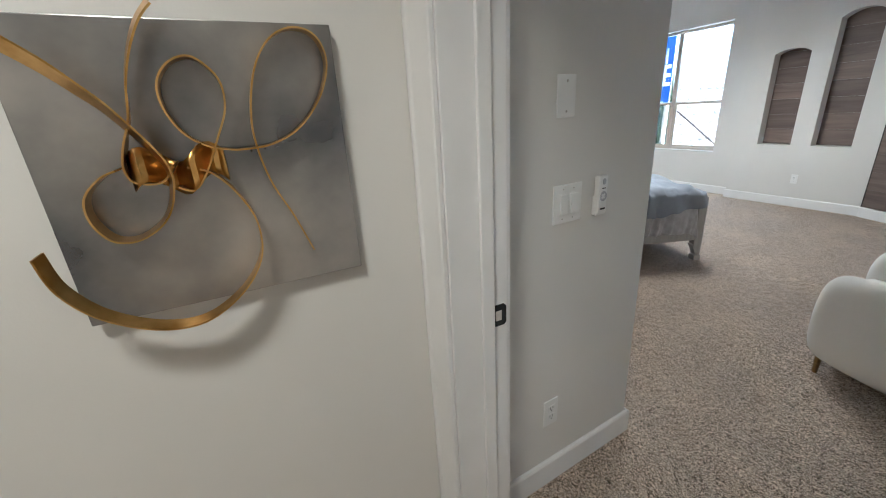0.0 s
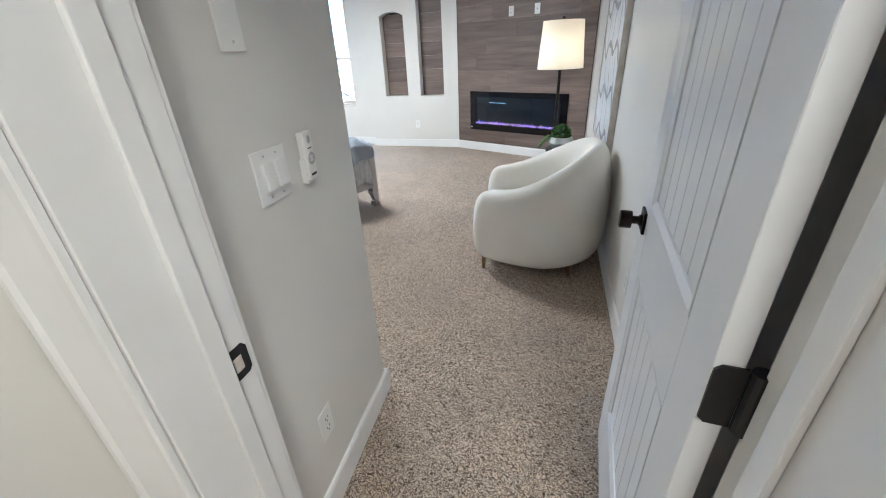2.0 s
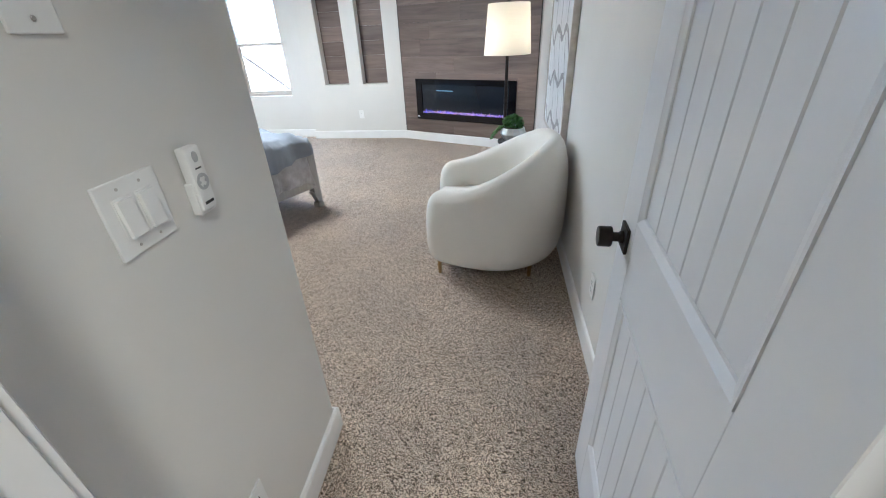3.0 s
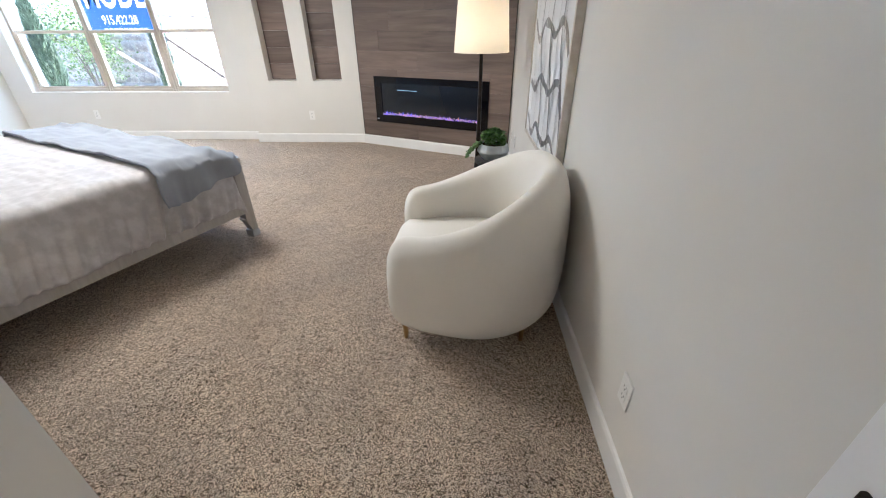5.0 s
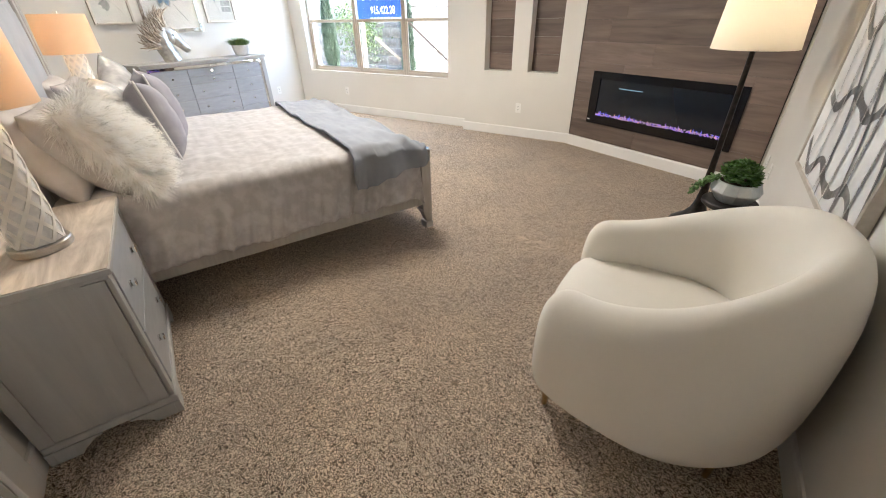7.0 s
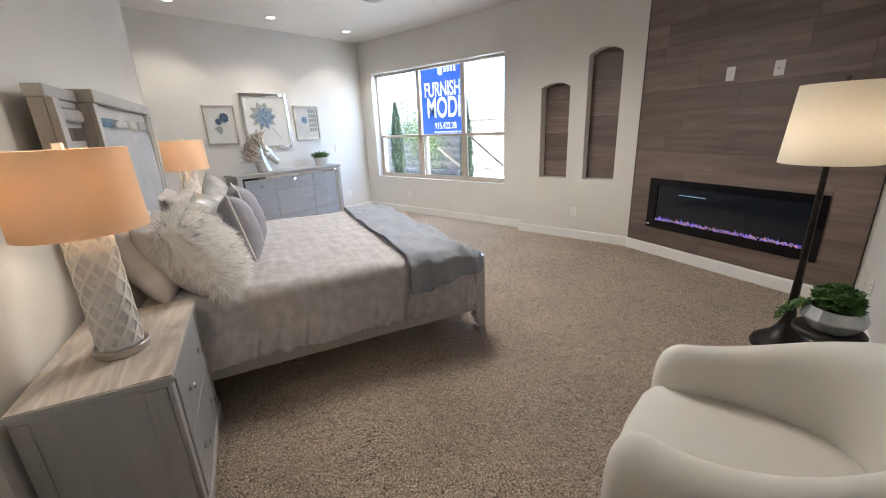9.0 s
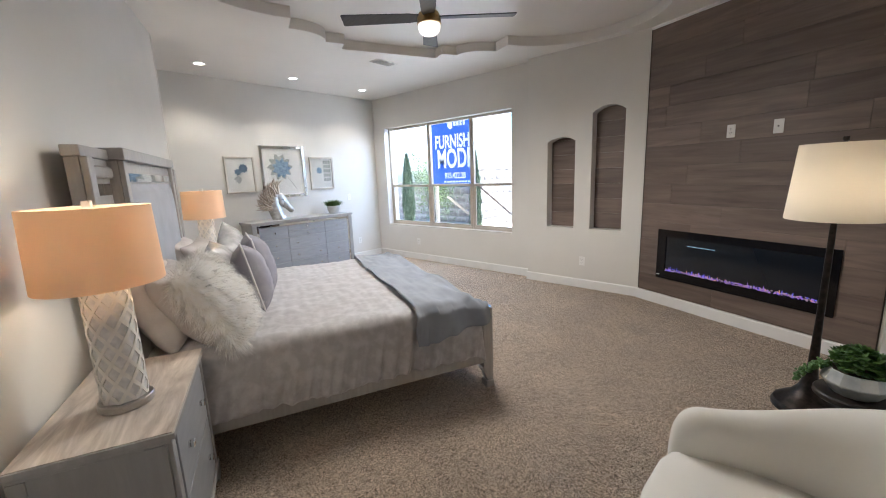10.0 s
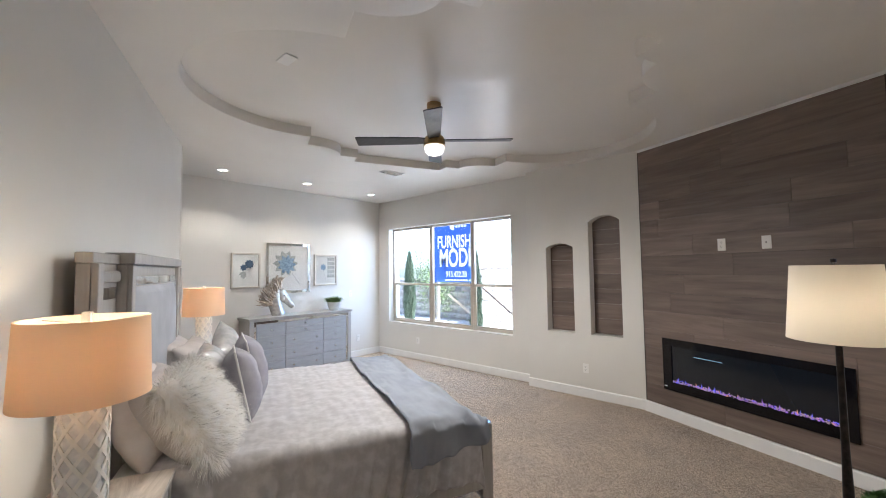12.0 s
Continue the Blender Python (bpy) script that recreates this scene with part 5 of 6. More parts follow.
def horse():
    ob = bmesh.new()
    # arched neck, then the head pointing ahead and down
    sweep(ob, [(0.0, 0.0, 0.095, 0.075), (-0.012, 0.03, 0.086, 0.07), (-0.035, 0.10, 0.086, 0.062), (-0.058, 0.17, 0.094, 0.058), (-0.062, 0.24, 0.092, 0.054), (-0.042, 0.30, 0.078, 0.05), (-0.012, 0.34, 0.05, 0.04), (0.004, 0.355, 0.02, 0.02)])
    sweep(ob, [(-0.055, 0.315, 0.03, 0.03), (-0.025, 0.30, 0.066, 0.046), (0.02, 0.272, 0.082, 0.052), (0.06, 0.238, 0.074, 0.05), (0.10, 0.196, 0.054, 0.04), (0.135, 0.158, 0.043, 0.034), (0.165, 0.126, 0.041, 0.034), (0.185, 0.104, 0.036, 0.032), (0.197, 0.092, 0.020, 0.02)])
    for s in (-1, 1):
        lathe([(0.020, 0), (0.019, 0.03), (0, 0.085)], 10, ob, Matrix.Translation((0.0, s * 0.03, 0.335)) @ Matrix.Rotation(s * -0.25, 4, "X") @ Matrix.Rotation(0.25, 4, "Y"), sx=0.8)
        bmesh.ops.create_icosphere(ob, subdivisions=2, radius=0.013, matrix=Matrix.Translation((0.055, s * 0.045, 0.262)))
        bmesh.ops.create_icosphere(ob, subdivisions=2, radius=0.010, matrix=Matrix.Translation((0.183, s * 0.026, 0.118)))
        # cheek
        bmesh.ops.create_uvsphere(ob, u_segments=16, v_segments=10, radius=0.055, matrix=Matrix.Translation((0.025, s * 0.016, 0.228)) @ Matrix.Diagonal((1, 0.75, 1, 1)))
    body = len(ob.faces)
    # mane of swept locks, thick at the crest and thin at the tips
    rng = random.Random(8)
    for i in range(190):
        q = rng.random()
        x0 = -0.125 + 0.125 * q ** 1.3 + rng.uniform(-0.015, 0.015)
        z0 = 0.14 + 0.225 * q
        y0 = rng.uniform(-0.045, 0.045)
        L = rng.uniform(0.10, 0.19)
        an = radians(178 - 72 * q + rng.uniform(-18, 18))
        curl = rng.uniform(-0.9, 0.2)
        pts = []
        for k in range(7):
            e = k / 6
            pts.append((x0 + L * e * math.cos(an + curl * e), y0 * (1 + 0.4 * e) + 0.010 * math.sin(5 * e + i), z0 + L * e * math.sin(an + curl * e)))
        tube(pts, lambda e: 0.0145 * (1 - e) ** 0.7 + 0.001, 6, ob)
    ob.faces.ensure_lookup_table()
    for f in ob.faces[body:]:
        f.material_index = 1
    return ob


M["mane"] = bumpy(mottled(material("champagne_leaf", (0.52, 0.45, 0.37), 0.32, 0.85), (0.40, 0.34, 0.27), (0.62, 0.55, 0.46), 40, 4), 60, 0.2, 0.002, 3)
hm = Matrix.Translation((-5.60, 4.80, DZT + 0.001)) @ pose(0, 0, 0, 0, 0, 90) @ Matrix.Diagonal((1.2, 1.2, 1.2, 1))
hs = part("horse_sculpture", horse(), [M["hammered"], M["mane"]], None, m=hm, angle=60)
tagged(hs, "silver-leaf horse head sculpture on the dresser", "sculpture")

# ---- potted plants ----
M["grassleaf"] = mottled(material("green_blade", (0.09, 0.16, 0.03), 0.5), (0.06, 0.12, 0.02), (0.17, 0.25, 0.06), 40, 3)
M["succulent"] = mottled(material("succulent_green", (0.07, 0.16, 0.04), 0.45), (0.045, 0.11, 0.025), (0.16, 0.29, 0.08), 40, 3)
M["soil"] = bumpy(mottled(material("soil", (0.05, 0.035, 0.025), 0.95), (0.03, 0.02, 0.015), (0.08, 0.06, 0.045), 60, 4), 90, 0.5, 0.005)
M["whitepot"] = bumpy(mottled(material("white_ceramic", (0.6, 0.59, 0.56), 0.5), (0.52, 0.51, 0.48), (0.66, 0.65, 0.62), 14, 4), 90, 0.15, 0.002)
M["silverpot"] = mottled(material("hammered_silver", (0.58, 0.6, 0.6), 0.35, 0.7), (0.45, 0.48, 0.49), (0.68, 0.69, 0.68), 14, 4)


def leaf_blades(rng, n, r, L0, L1, spread, w, bm, z0=0.0, curl=0.6):
    for _ in range(n):
        a, rr = rng.uniform(0, 6.28), r * math.sqrt(rng.random())
        b = Vector((rr * math.cos(a), rr * math.sin(a), z0))
        o = a + rng.uniform(-0.7, 0.7)
        L = rng.uniform(L0, L1)
        t = spread * (0.25 + rr / r) * rng.uniform(0.5, 1.2)
        d = Vector((math.cos(o) * math.sin(t), math.sin(o) * math.sin(t), math.cos(t)))
        side = Vector((-math.sin(o), math.cos(o), 0)) * w
        p1 = b + d * L * 0.55
        p2 = b + d * L + Vector((math.cos(o), math.sin(o), -0.6)) * L * 0.22 * curl
        v = [bm.verts.new(p) for p in (b - side * 0.6, b + side * 0.6, p1 + side, p1 - side, p2, p1 + d * 0.001 + Vector((0, 0, w * 0.5)))]
        bm.faces.new((v[0], v[1], v[2], v[3]))
        bm.faces.new((v[3], v[2], v[4]))
    return bm


pp = thing("potted_grass", pose(-5.60, 5.80, DZT) @ Matrix.Scale(1.5, 4), "short green grass in a round white ribbed pot", "potted plant")
part("pot", lathe([(0, 0.001), (0.05, 0.001), (0.056, 0.006), (0.072, 0.05), (0.076, 0.085), (0.076, 0.094), (0.071, 0.094), (0.068, 0.08), (0, 0.08)], 36), M["whitepot"], pp)
part("soil", lathe([(0.069, 0.081), (0.04, 0.086), (0, 0.088)], 20), M["soil"], pp)
tagged(part("grass", leaf_blades(random.Random(2), 700, 0.066, 0.055, 0.10, 0.75, 0.0022, bmesh.new(), 0.084), M["grassleaf"], pp, "dense green blades", angle=10), kind="stuff")

# ---- side table with succulent pot ----
PTX, PTY, PTZ = 0.735, 3.97, 0.655
st = thing("side_table", pose(PTX, PTY, 0), "small round dark wood side table behind the armchair", "side table")
part("tabletop", lathe([(0, PTZ - 0.028), (0.105, PTZ - 0.028), (0.115, PTZ - 0.02), (0.115, PTZ - 0.006), (0.11, PTZ), (0, PTZ)], 48), M["darktable"], st)
part("pedestal", lathe([(0.035, 0.03), (0.022, 0.12), (0.02, 0.4), (0.04, PTZ - 0.03)], 24), M["darktable"], st)
part("foot", lathe([(0, 0), (0.16, 0), (0.165, 0.01), (0.12, 0.025), (0.036, 0.035), (0, 0.035)], 40), M["darktable"], st)
sp2 = thing("succulent_pot", pose(PTX + 0.005, PTY, PTZ), "green succulents in a wide hammered silver bowl", "potted plant")
part("bowl", lathe([(0, 0.001), (0.065, 0.001), (0.072, 0.006), (0.103, 0.050), (0.104, 0.056), (0.088, 0.098), (0.085, 0.10), (0.080, 0.098), (0.094, 0.058), (0.07, 0.05), (0, 0.05)], 12), M["silverpot"], sp2, angle=15)
part("soil", lathe([(0.083, 0.088), (0.05, 0.094), (0, 0.097)], 20), M["soil"], sp2)
rng = random.Random(3)
sb = bmesh.new()
for k in range(70):
    a, rr = rng.uniform(0, 6.28), 0.088 * math.sqrt(rng.random())
    c = Vector((0.8 * rr * math.cos(a), 0.8 * rr * math.sin(a), 0.100 + 0.05 * rng.random() + 0.035 * (1 - rr / 0.088)))
    tilt = Matrix.Translation(c) @ Euler((rng.uniform(-0.6, 0.6), rng.uniform(-0.6, 0.6), rng.uniform(0, 6))).to_matrix().to_4x4()
    for ring, (cnt, L, up) in enumerate(((7, 0.036, 0.4), (6, 0.028, 0.85), (4, 0.018, 1.25))):
        for j in range(cnt):
            an = 2 * math.pi * j / cnt + ring * 0.5
            d = Vector((math.cos(an) * math.cos(up), math.sin(an) * math.cos(up), math.sin(up)))
            sd = Vector((-math.sin(an), math.cos(an), 0)) * L * 0.26
            upv = d.cross(sd).normalized() * L * 0.14
            pts = [Vector(), d * L * 0.6 - sd, d * L, d * L * 0.6 + sd, d * L * 0.55 - upv, d * L * 0.5 + upv]
            v = [sb.verts.new(tilt @ p) for p in pts]
            for q in ((0, 1, 4), (1, 2, 4), (2, 3, 4), (3, 0, 4), (0, 5, 1), (1, 5, 2), (2, 5, 3), (3, 5, 0)):
                sb.faces.new([v[i] for i in q])
for k in range(9):
    pts = [Vector((-0.085, -0.02 + 0.006 * k, 0.10))]
    for i in range(6):
        pts.append(pts[-1] + Vector((-0.014, 0.004 * math.sin(k + i), -0.004 - 0.004 * i)))
    for p in pts:
        for j in range(5):
            bmesh.ops.create_icosphere(sb, subdivisions=1, radius=0.0055, matrix=Matrix.Translation(p + Vector((rng.gauss(0, 0.006), rng.gauss(0, 0.006), rng.gauss(0, 0.006)))))
tagged(part("foliage", sb, M["succulent"], sp2, "clustered green rosettes", angle=60), kind="stuff")

# ---- floor lamp ----
M["shade_white"] = fabric_shade("white_linen_shade", (0.86, 0.82, 0.74), 0.5)
LX, LY = 0.685, 5.06
fl = thing("floor_lamp", pose(LX, LY, 0), "black floor lamp with flared base and white shade, lit", "floor lamp")
part("base", lathe([(0, 0.0), (0.165, 0.0), (0.178, 0.012), (0.180, 0.03), (0.168, 0.055), (0.13, 0.085), (0.09, 0.115), (0.055, 0.165), (0.035, 0.23), (0.026, 0.31)], 48), M["bronze"], fl, "flared dark bronze base")
part("pole", lathe([(0.026, 0.31), (0.019, 0.6), (0.015, 1.28), (0, 1.28)], 20), M["bronze"], fl)
part("shade", shade_shell(0.228, 0.195, 1.222, 1.65, 0.003, 56), M["shade_white"], fl, "white tapered linen shade")
spider(fl, 0.192, 1.635, M["bronze"])
part("finial", lathe([(0.008, 1.61), (0.008, 1.66), (0.014, 1.665), (0.014, 1.685), (0, 1.688)], 14), M["bronze"], fl)
part("bulb", lathe([(0, 1.29), (0.014, 1.293), (0.03, 1.335), (0.024, 1.37), (0, 1.38)], 16), glow("floor_bulb", (1.0, 0.78, 0.52), 1.5), fl, "lit bulb")
lamp("floor_lamp_light", "POINT", pose(LX, LY, 1.40), FLOOR_W, (1.0, 0.76, 0.5), radius=0.04)

# ---- wall art: grey brush lines on white ----
M["canvas"] = bumpy(mottled(material("white_canvas", (0.74, 0.745, 0.75), 0.7), (0.71, 0.715, 0.72), (0.77, 0.775, 0.78), 6, 4), 500, 0.15, 0.0008)
M["greypaint"] = bumpy(mottled(material("pewter_paint", (0.2, 0.2, 0.205), 0.35, 0.3), (0.15, 0.15, 0.155), (0.27, 0.27, 0.275), 30, 4), 120, 0.3, 0.002)
M["glitter"] = bumpy(mottled(material("silver_glitter", (0.6, 0.6, 0.6), 0.3, 0.8), (0.3, 0.3, 0.31), (0.85, 0.85, 0.85), 160, 2), 260, 0.9, 0.003)
AY0, AY1, AZ0, AZ1 = 3.55, 4.75, 0.655, 2.15
AM = face_frame((1.095, (AY0 + AY1) / 2, (AZ0 + AZ1) / 2), (-1, 0))
aw, ah = AY1 - AY0, AZ1 - AZ0
art = thing("wall_art", AM, "large framed abstract of grey and silver brush lines", "painting")
for nm, lo, hi in (("frame_side", (-aw / 2, -ah / 2), (-aw / 2 + 0.025, ah / 2)), ("frame_side", (aw / 2 - 0.025, -ah / 2), (aw / 2, ah / 2)), ("frame_rail", (-aw / 2 + 0.025, -ah / 2), (aw / 2 - 0.025, -ah / 2 + 0.025)), ("frame_rail", (-aw / 2 + 0.025, ah / 2 - 0.025), (aw / 2 - 0.025, ah / 2))):
    part(nm, box((*lo, 0.001), (*hi, 0.045), 0.003), M["champagne"], art)
part("canvas", box((-aw / 2 + 0.025, -ah / 2 + 0.025, 0.001), (aw / 2 - 0.025, ah / 2 - 0.025, 0.036)), M["canvas"], art)


def stroke(pts, w, z):
    """A flat brush stroke through points, swelling along its way."""
    bm = bmesh.new()
    P_ = []
    n = len(pts)
    for i in range((n - 1) * 8 + 1):
        q = i / 8
        k = min(int(q), n - 2)
        f_ = q - k
        p0, p1, p2, p3 = (Vector(pts[max(min(k + o, n - 1), 0)]) for o in (-1, 0, 1, 2))
        P_.append(0.5 * ((2 * p1) + (p2 - p0) * f_ + (2 * p0 - 5 * p1 + 4 * p2 - p3) * f_ ** 2 + (3 * p1 - p0 - 3 * p2 + p3) * f_ ** 3))
    lo, hi = [], []
    for i, p in enumerate(P_):
        d = (P_[min(i + 1, len(P_) - 1)] - P_[max(i - 1, 0)]).normalized()
        s = Vector((-d.y, d.x)) * w * (0.75 + 0.45 * noise.noise(Vector((i * 0.21, w * 90, z * 50))))
        lo.append((p + s))
        hi.append((p - s))
    cl = lambda p: (max(min(p.x, aw / 2 - 0.027), -aw / 2 + 0.027), max(min(p.y, ah / 2 - 0.027), -ah / 2 + 0.027))
    va = [bm.verts.new((*cl(p), z)) for p in lo]
    vb = [bm.verts.new((*cl(p), z)) for p in hi]
    for i in range(len(va) - 1):
        bm.faces.new((va[i], va[i + 1], vb[i + 1], vb[i]))
    return bm


rng = random.Random(21)
for k in range(5):
    y = -0.60 + 0.31 * k
    pts = [(0.53, y - 0.14), (0.42, y - 0.02 + 0.03 * (k % 2)), (0.30, y + 0.01), (0.16, y - 0.06), (0.0, y - 0.05 + 0.02 * (k % 3)), (-0.18, y + 0.0), (-0.34, y - 0.10), (-0.53, y + 0.02 - 0.08 * (k % 2))]
    part("brush_stroke", stroke(pts, 0.031, 0.0366 + 0.0004 * k), M["greypaint"], art, "thick pewter brush stroke")
for k in range(3):
    x = 0.50 - 0.30 * k
    pts = [(x + 0.10, -0.80), (x + 0.02, -0.4), (x - 0.16, -0.05), (x - 0.14, 0.3), (x - 0.38, 0.8)]
    part("brush_stroke", stroke(pts, 0.012, 0.0398 + 0.0003 * k), M["greypaint"], art, "thin pewter brush stroke")
for k in range(6):
    x = 0.44 - 0.17 * k + rng.uniform(-0.02, 0.02)
    pts = [(x, -0.80), (x + 0.02, -0.4), (x - 0.03, 0.0), (x + 0.01, 0.4), (x - 0.05, 0.8)]
    part("silver_drip", stroke(pts, 0.009, 0.0414 + 0.0002 * k), M["glitter"], art, "thin glittering silver drip")

# ---- armchair ----
def armchair(m):
    ch = thing("armchair", m, "cream upholstered curved barrel armchair on brass legs", "armchair")
    # frame: the chair faces +y; half width at the middle of the shell wall
    R = 0.39
    ARM = 0.32

    def path(q):
        """q from -1 to 1 round the horseshoe: place, outward way."""
        half = ARM + math.pi / 2 * R
        s = q * half
        if abs(s) > math.pi / 2 * R:
            d = abs(s) - math.pi / 2 * R
            sg = 1 if s > 0 else -1
            bend = 0.10 * (d / ARM) ** 2
            return Vector((sg * (R - bend * 0.6), d, 0)), Vector((sg * math.cos(0.35 * d / ARM), math.sin(0.35 * d / ARM) * 1.0, 0)).normalized()
        a = s / R
        return Vector((R * math.sin(a), -R * math.cos(a), 0)), Vector((math.sin(a), -math.cos(a), 0))

    def section(top):
        z0, h = 0.06, top - 0.06
        return [(-0.18, z0 + 0.004), (-0.05, z0), (0.03, z0 + 0.010), (0.08, z0 + 0.08 * h), (0.097, z0 + 0.27 * h), (0.096, z0 + 0.52 * h), (0.088, z0 + 0.74 * h), (0.062, z0 + 0.90 * h), (0.022, z0 + 0.985 * h), (-0.018, top), (-0.056, z0 + 0.975 * h), (-0.082, z0 + 0.90 * h), (-0.088, z0 + 0.78 * h), (-0.080, z0 + 0.58 * h), (-0.085, z0 + 0.40 * h), (-0.18, z0 + 0.28 * h)]
    steps = []
    nq = 72
    for i in range(nq + 1):
        steps.append((-1 + 2 * i / nq, 1.0, 0.0))
    caps = [(math.sin(a), math.cos(a)) for a in (0.4, 0.75, 1.05, 1.3, 1.47, 1.56)]
    steps = [(-1, c, s) for s, c in reversed(caps)] + steps + [(1, c, s) for s, c in caps]
    bm = bmesh.new()
    rows = []
    for q, shrink, adv in steps:
        p, o = path(max(min(q, 1), -1))
        a = abs(q)
        k = min(max((a - 0.12) / 0.88, 0), 1)
        k = k * k * (3 - 2 * k)
        top = 0.86 - 0.27 * k
        sec = section(top)
        fwd = Vector((-o.y, o.x, 0)) if q > 0 else Vector((o.y, -o.x, 0))
        if fwd.y < 0:
            fwd = -fwd
        cz, co = 0.06 + (top - 0.06) * 0.52, 0.0
        row = []
        for d, z in sec:
            # wider at the belly of the arms, lifted towards the front
            lift = 0.03 * max(0, (a - 0.6) / 0.4) * max(0, 1 - (z - 0.06) / 0.3)
            dd, zz = (d - co) * shrink + co, (z + lift - cz) * (0.25 + 0.75 * shrink if shrink < 1 else 1) * 1.0 + cz
            if shrink < 1:
                zz = cz + (z + lift - cz) * shrink ** 0.55
            row.append(bm.verts.new(p + o * dd + fwd * (0.10 * adv) + Vector((0, 0, zz))))
        rows.append(row)
    ns = len(rows[0])
    for r, q in zip(rows, rows[1:]):
        for k in range(ns):
            bm.faces.new((r[k], r[(k + 1) % ns], q[(k + 1) % ns], q[k]))
    bm.faces.new(rows[0])
    bm.faces.new(rows[-1][::-1])
    bmesh.ops.recalc_face_normals(bm, faces=bm.faces[:])
    sh = part("shell", bm, M["cream"], ch, "curved cream back and arms", angle=180)
    md = sh.modifiers.new("round", "SUBSURF")
    md.levels = md.render_levels = 1
    # seat cushion and the closed base under it
    def pad(z0, z1, grow, y1):
        b = bmesh.new()
        ol = []
        for i in range(25):
            a = math.pi + math.pi * i / 24
            ol.append(((R - 0.075 + grow) * math.cos(a), (R - 0.075 + grow) * math.sin(a)))
        ol = [(x, y) for x, y in ol]
        xe = R - 0.075 + grow
        ol += [(xe, y1 * 0.5), (xe - 0.01, y1 * 0.8), (xe - 0.05, y1 * 0.96), (xe - 0.13, y1 + 0.01), (0, y1 + 0.02), (-xe + 0.13, y1 + 0.01), (-xe + 0.05, y1 * 0.96), (-xe + 0.01, y1 * 0.8), (-xe, y1 * 0.5)]
        lay = [(0.94, z0), (0.985, z0 + 0.012), (1.0, z0 + 0.04), (1.0, z1 - 0.05), (0.98, z1 - 0.018), (0.93, z1), (0.6, z1 + 0.014), (0.25, z1 + 0.02)]
        rws = [[b.verts.new((x * s, y * s, z)) for x, y in ol] for s, z in lay]
        for r, q in zip(rws, rws[1:]):
            for k in range(len(ol)):
                b.faces.new((r[k], r[(k + 1) % len(ol)], q[(k + 1) % len(ol)], q[k]))
        b.faces.new(rws[0][::-1])
        b.faces.new(rws[-1])
        return b
    part("seat_base", pad(0.075, 0.28, -0.02, ARM + 0.06), M["cream"], ch, angle=60)
    part("seat_cushion", pad(0.265, 0.405, 0.0, ARM + 0.10), M["cream"], ch, "plump cream seat cushion", angle=60)
    for x, y in ((-0.335, 0.343), (0.335, 0.343), (-0.335, -0.25), (0.335, -0.25)):
        part("leg", lathe([(0, 0), (0.011, 0), (0.012, 0.004), (0.016, 0.10), (0, 0.10)], 14, m=Matrix.Translation((x, y, 0))), M["brass"], ch, "slim brass leg")
    return ch


armchair(Matrix.Translation((0.604, 3.300, 0)) @ pose(0, 0, 0, 0, 0, 90))

# ---- hall: metal panel with curling gilded ribbons ----
M["steel"] = bumpy(mottled(material("brushed_dark_steel", (0.4, 0.4, 0.4), 0.4, 0.85), (0.12, 0.125, 0.14), (0.52, 0.495, 0.46), 2.6, 6, (1, 1, 1), 0.34, 0.66, (0.24, 0.40)), 90, 0.12, 0.001, 3, (1, 14, 1))
M["gilt"] = mottled(material("gilded_metal", (0.65, 0.40, 0.11), 0.3, 1.0), (0.48, 0.27, 0.06), (0.78, 0.52, 0.18), 14, 5)
PM = face_frame((0.05, 0.313, 1.402), (1, 0))
pan = thing("metal_wall_sculpture", PM, "dark steel panel with curling gilded metal ribbons", "wall sculpture")
part("panel", box((-0.262, -0.254, 0.012), (0.256, 0.262, 0.026), 0.002), M["steel"], pan, "brushed dark steel square")
part("hanger", box((-0.12, -0.12, 0.001), (0.12, 0.12, 0.0118)), M["slot"], pan)


def ribbon(pts, w, parent, tw=0.0, t=0.0032):
    """A flat metal band through points, its width standing out from the panel."""
    n = len(pts)
    C = []
    for i in range((n - 1) * 10 + 1):
        q = i / 10
        k = min(int(q), n - 2)
        f_ = q - k
        p0, p1, p2, p3 = (Vector(pts[max(min(k + o, n - 1), 0)]) for o in (-1, 0, 1, 2))
        C.append(0.5 * ((2 * p1) + (p2 - p0) * f_ + (2 * p0 - 5 * p1 + 4 * p2 - p3) * f_ ** 2 + (3 * p1 - p0 - 3 * p2 + p3) * f_ ** 3))
    bm = bmesh.new()
    rows = []
    m_ = len(C)
    for i, p in enumerate(C):
        d = (C[min(i + 1, m_ - 1)] - C[max(i - 1, 0)]).normalized()
        a = d.cross(Vector((0, 0, 1)))
        a = a.normalized() if a.length > 1e-5 else Vector((1, 0, 0))
        b = a.cross(d).normalized()
        ww = w * (0.8 + 0.2 * math.sin(math.pi * i / (m_ - 1)))
        w_ = tw * max(0.0, 1 - 1.6 * i / (m_ - 1))
        rows.append([bm.verts.new(p + (a * math.cos(w_) + b * math.sin(w_)) * x + (b * math.cos(w_) - a * math.sin(w_)) * y) for x, y in ((-t / 2, -ww), (t / 2, -ww), (t / 2, ww), (-t / 2, ww))])
    for r, q in zip(rows, rows[1:]):
        for k in range(4):
            bm.faces.new((r[k], r[(k + 1) % 4], q[(k + 1) % 4], q[k]))
    bm.faces.new(rows[0][::-1])
    bm.faces.new(rows[-1])
    return part("ribbon", bm, M["gilt"], parent)


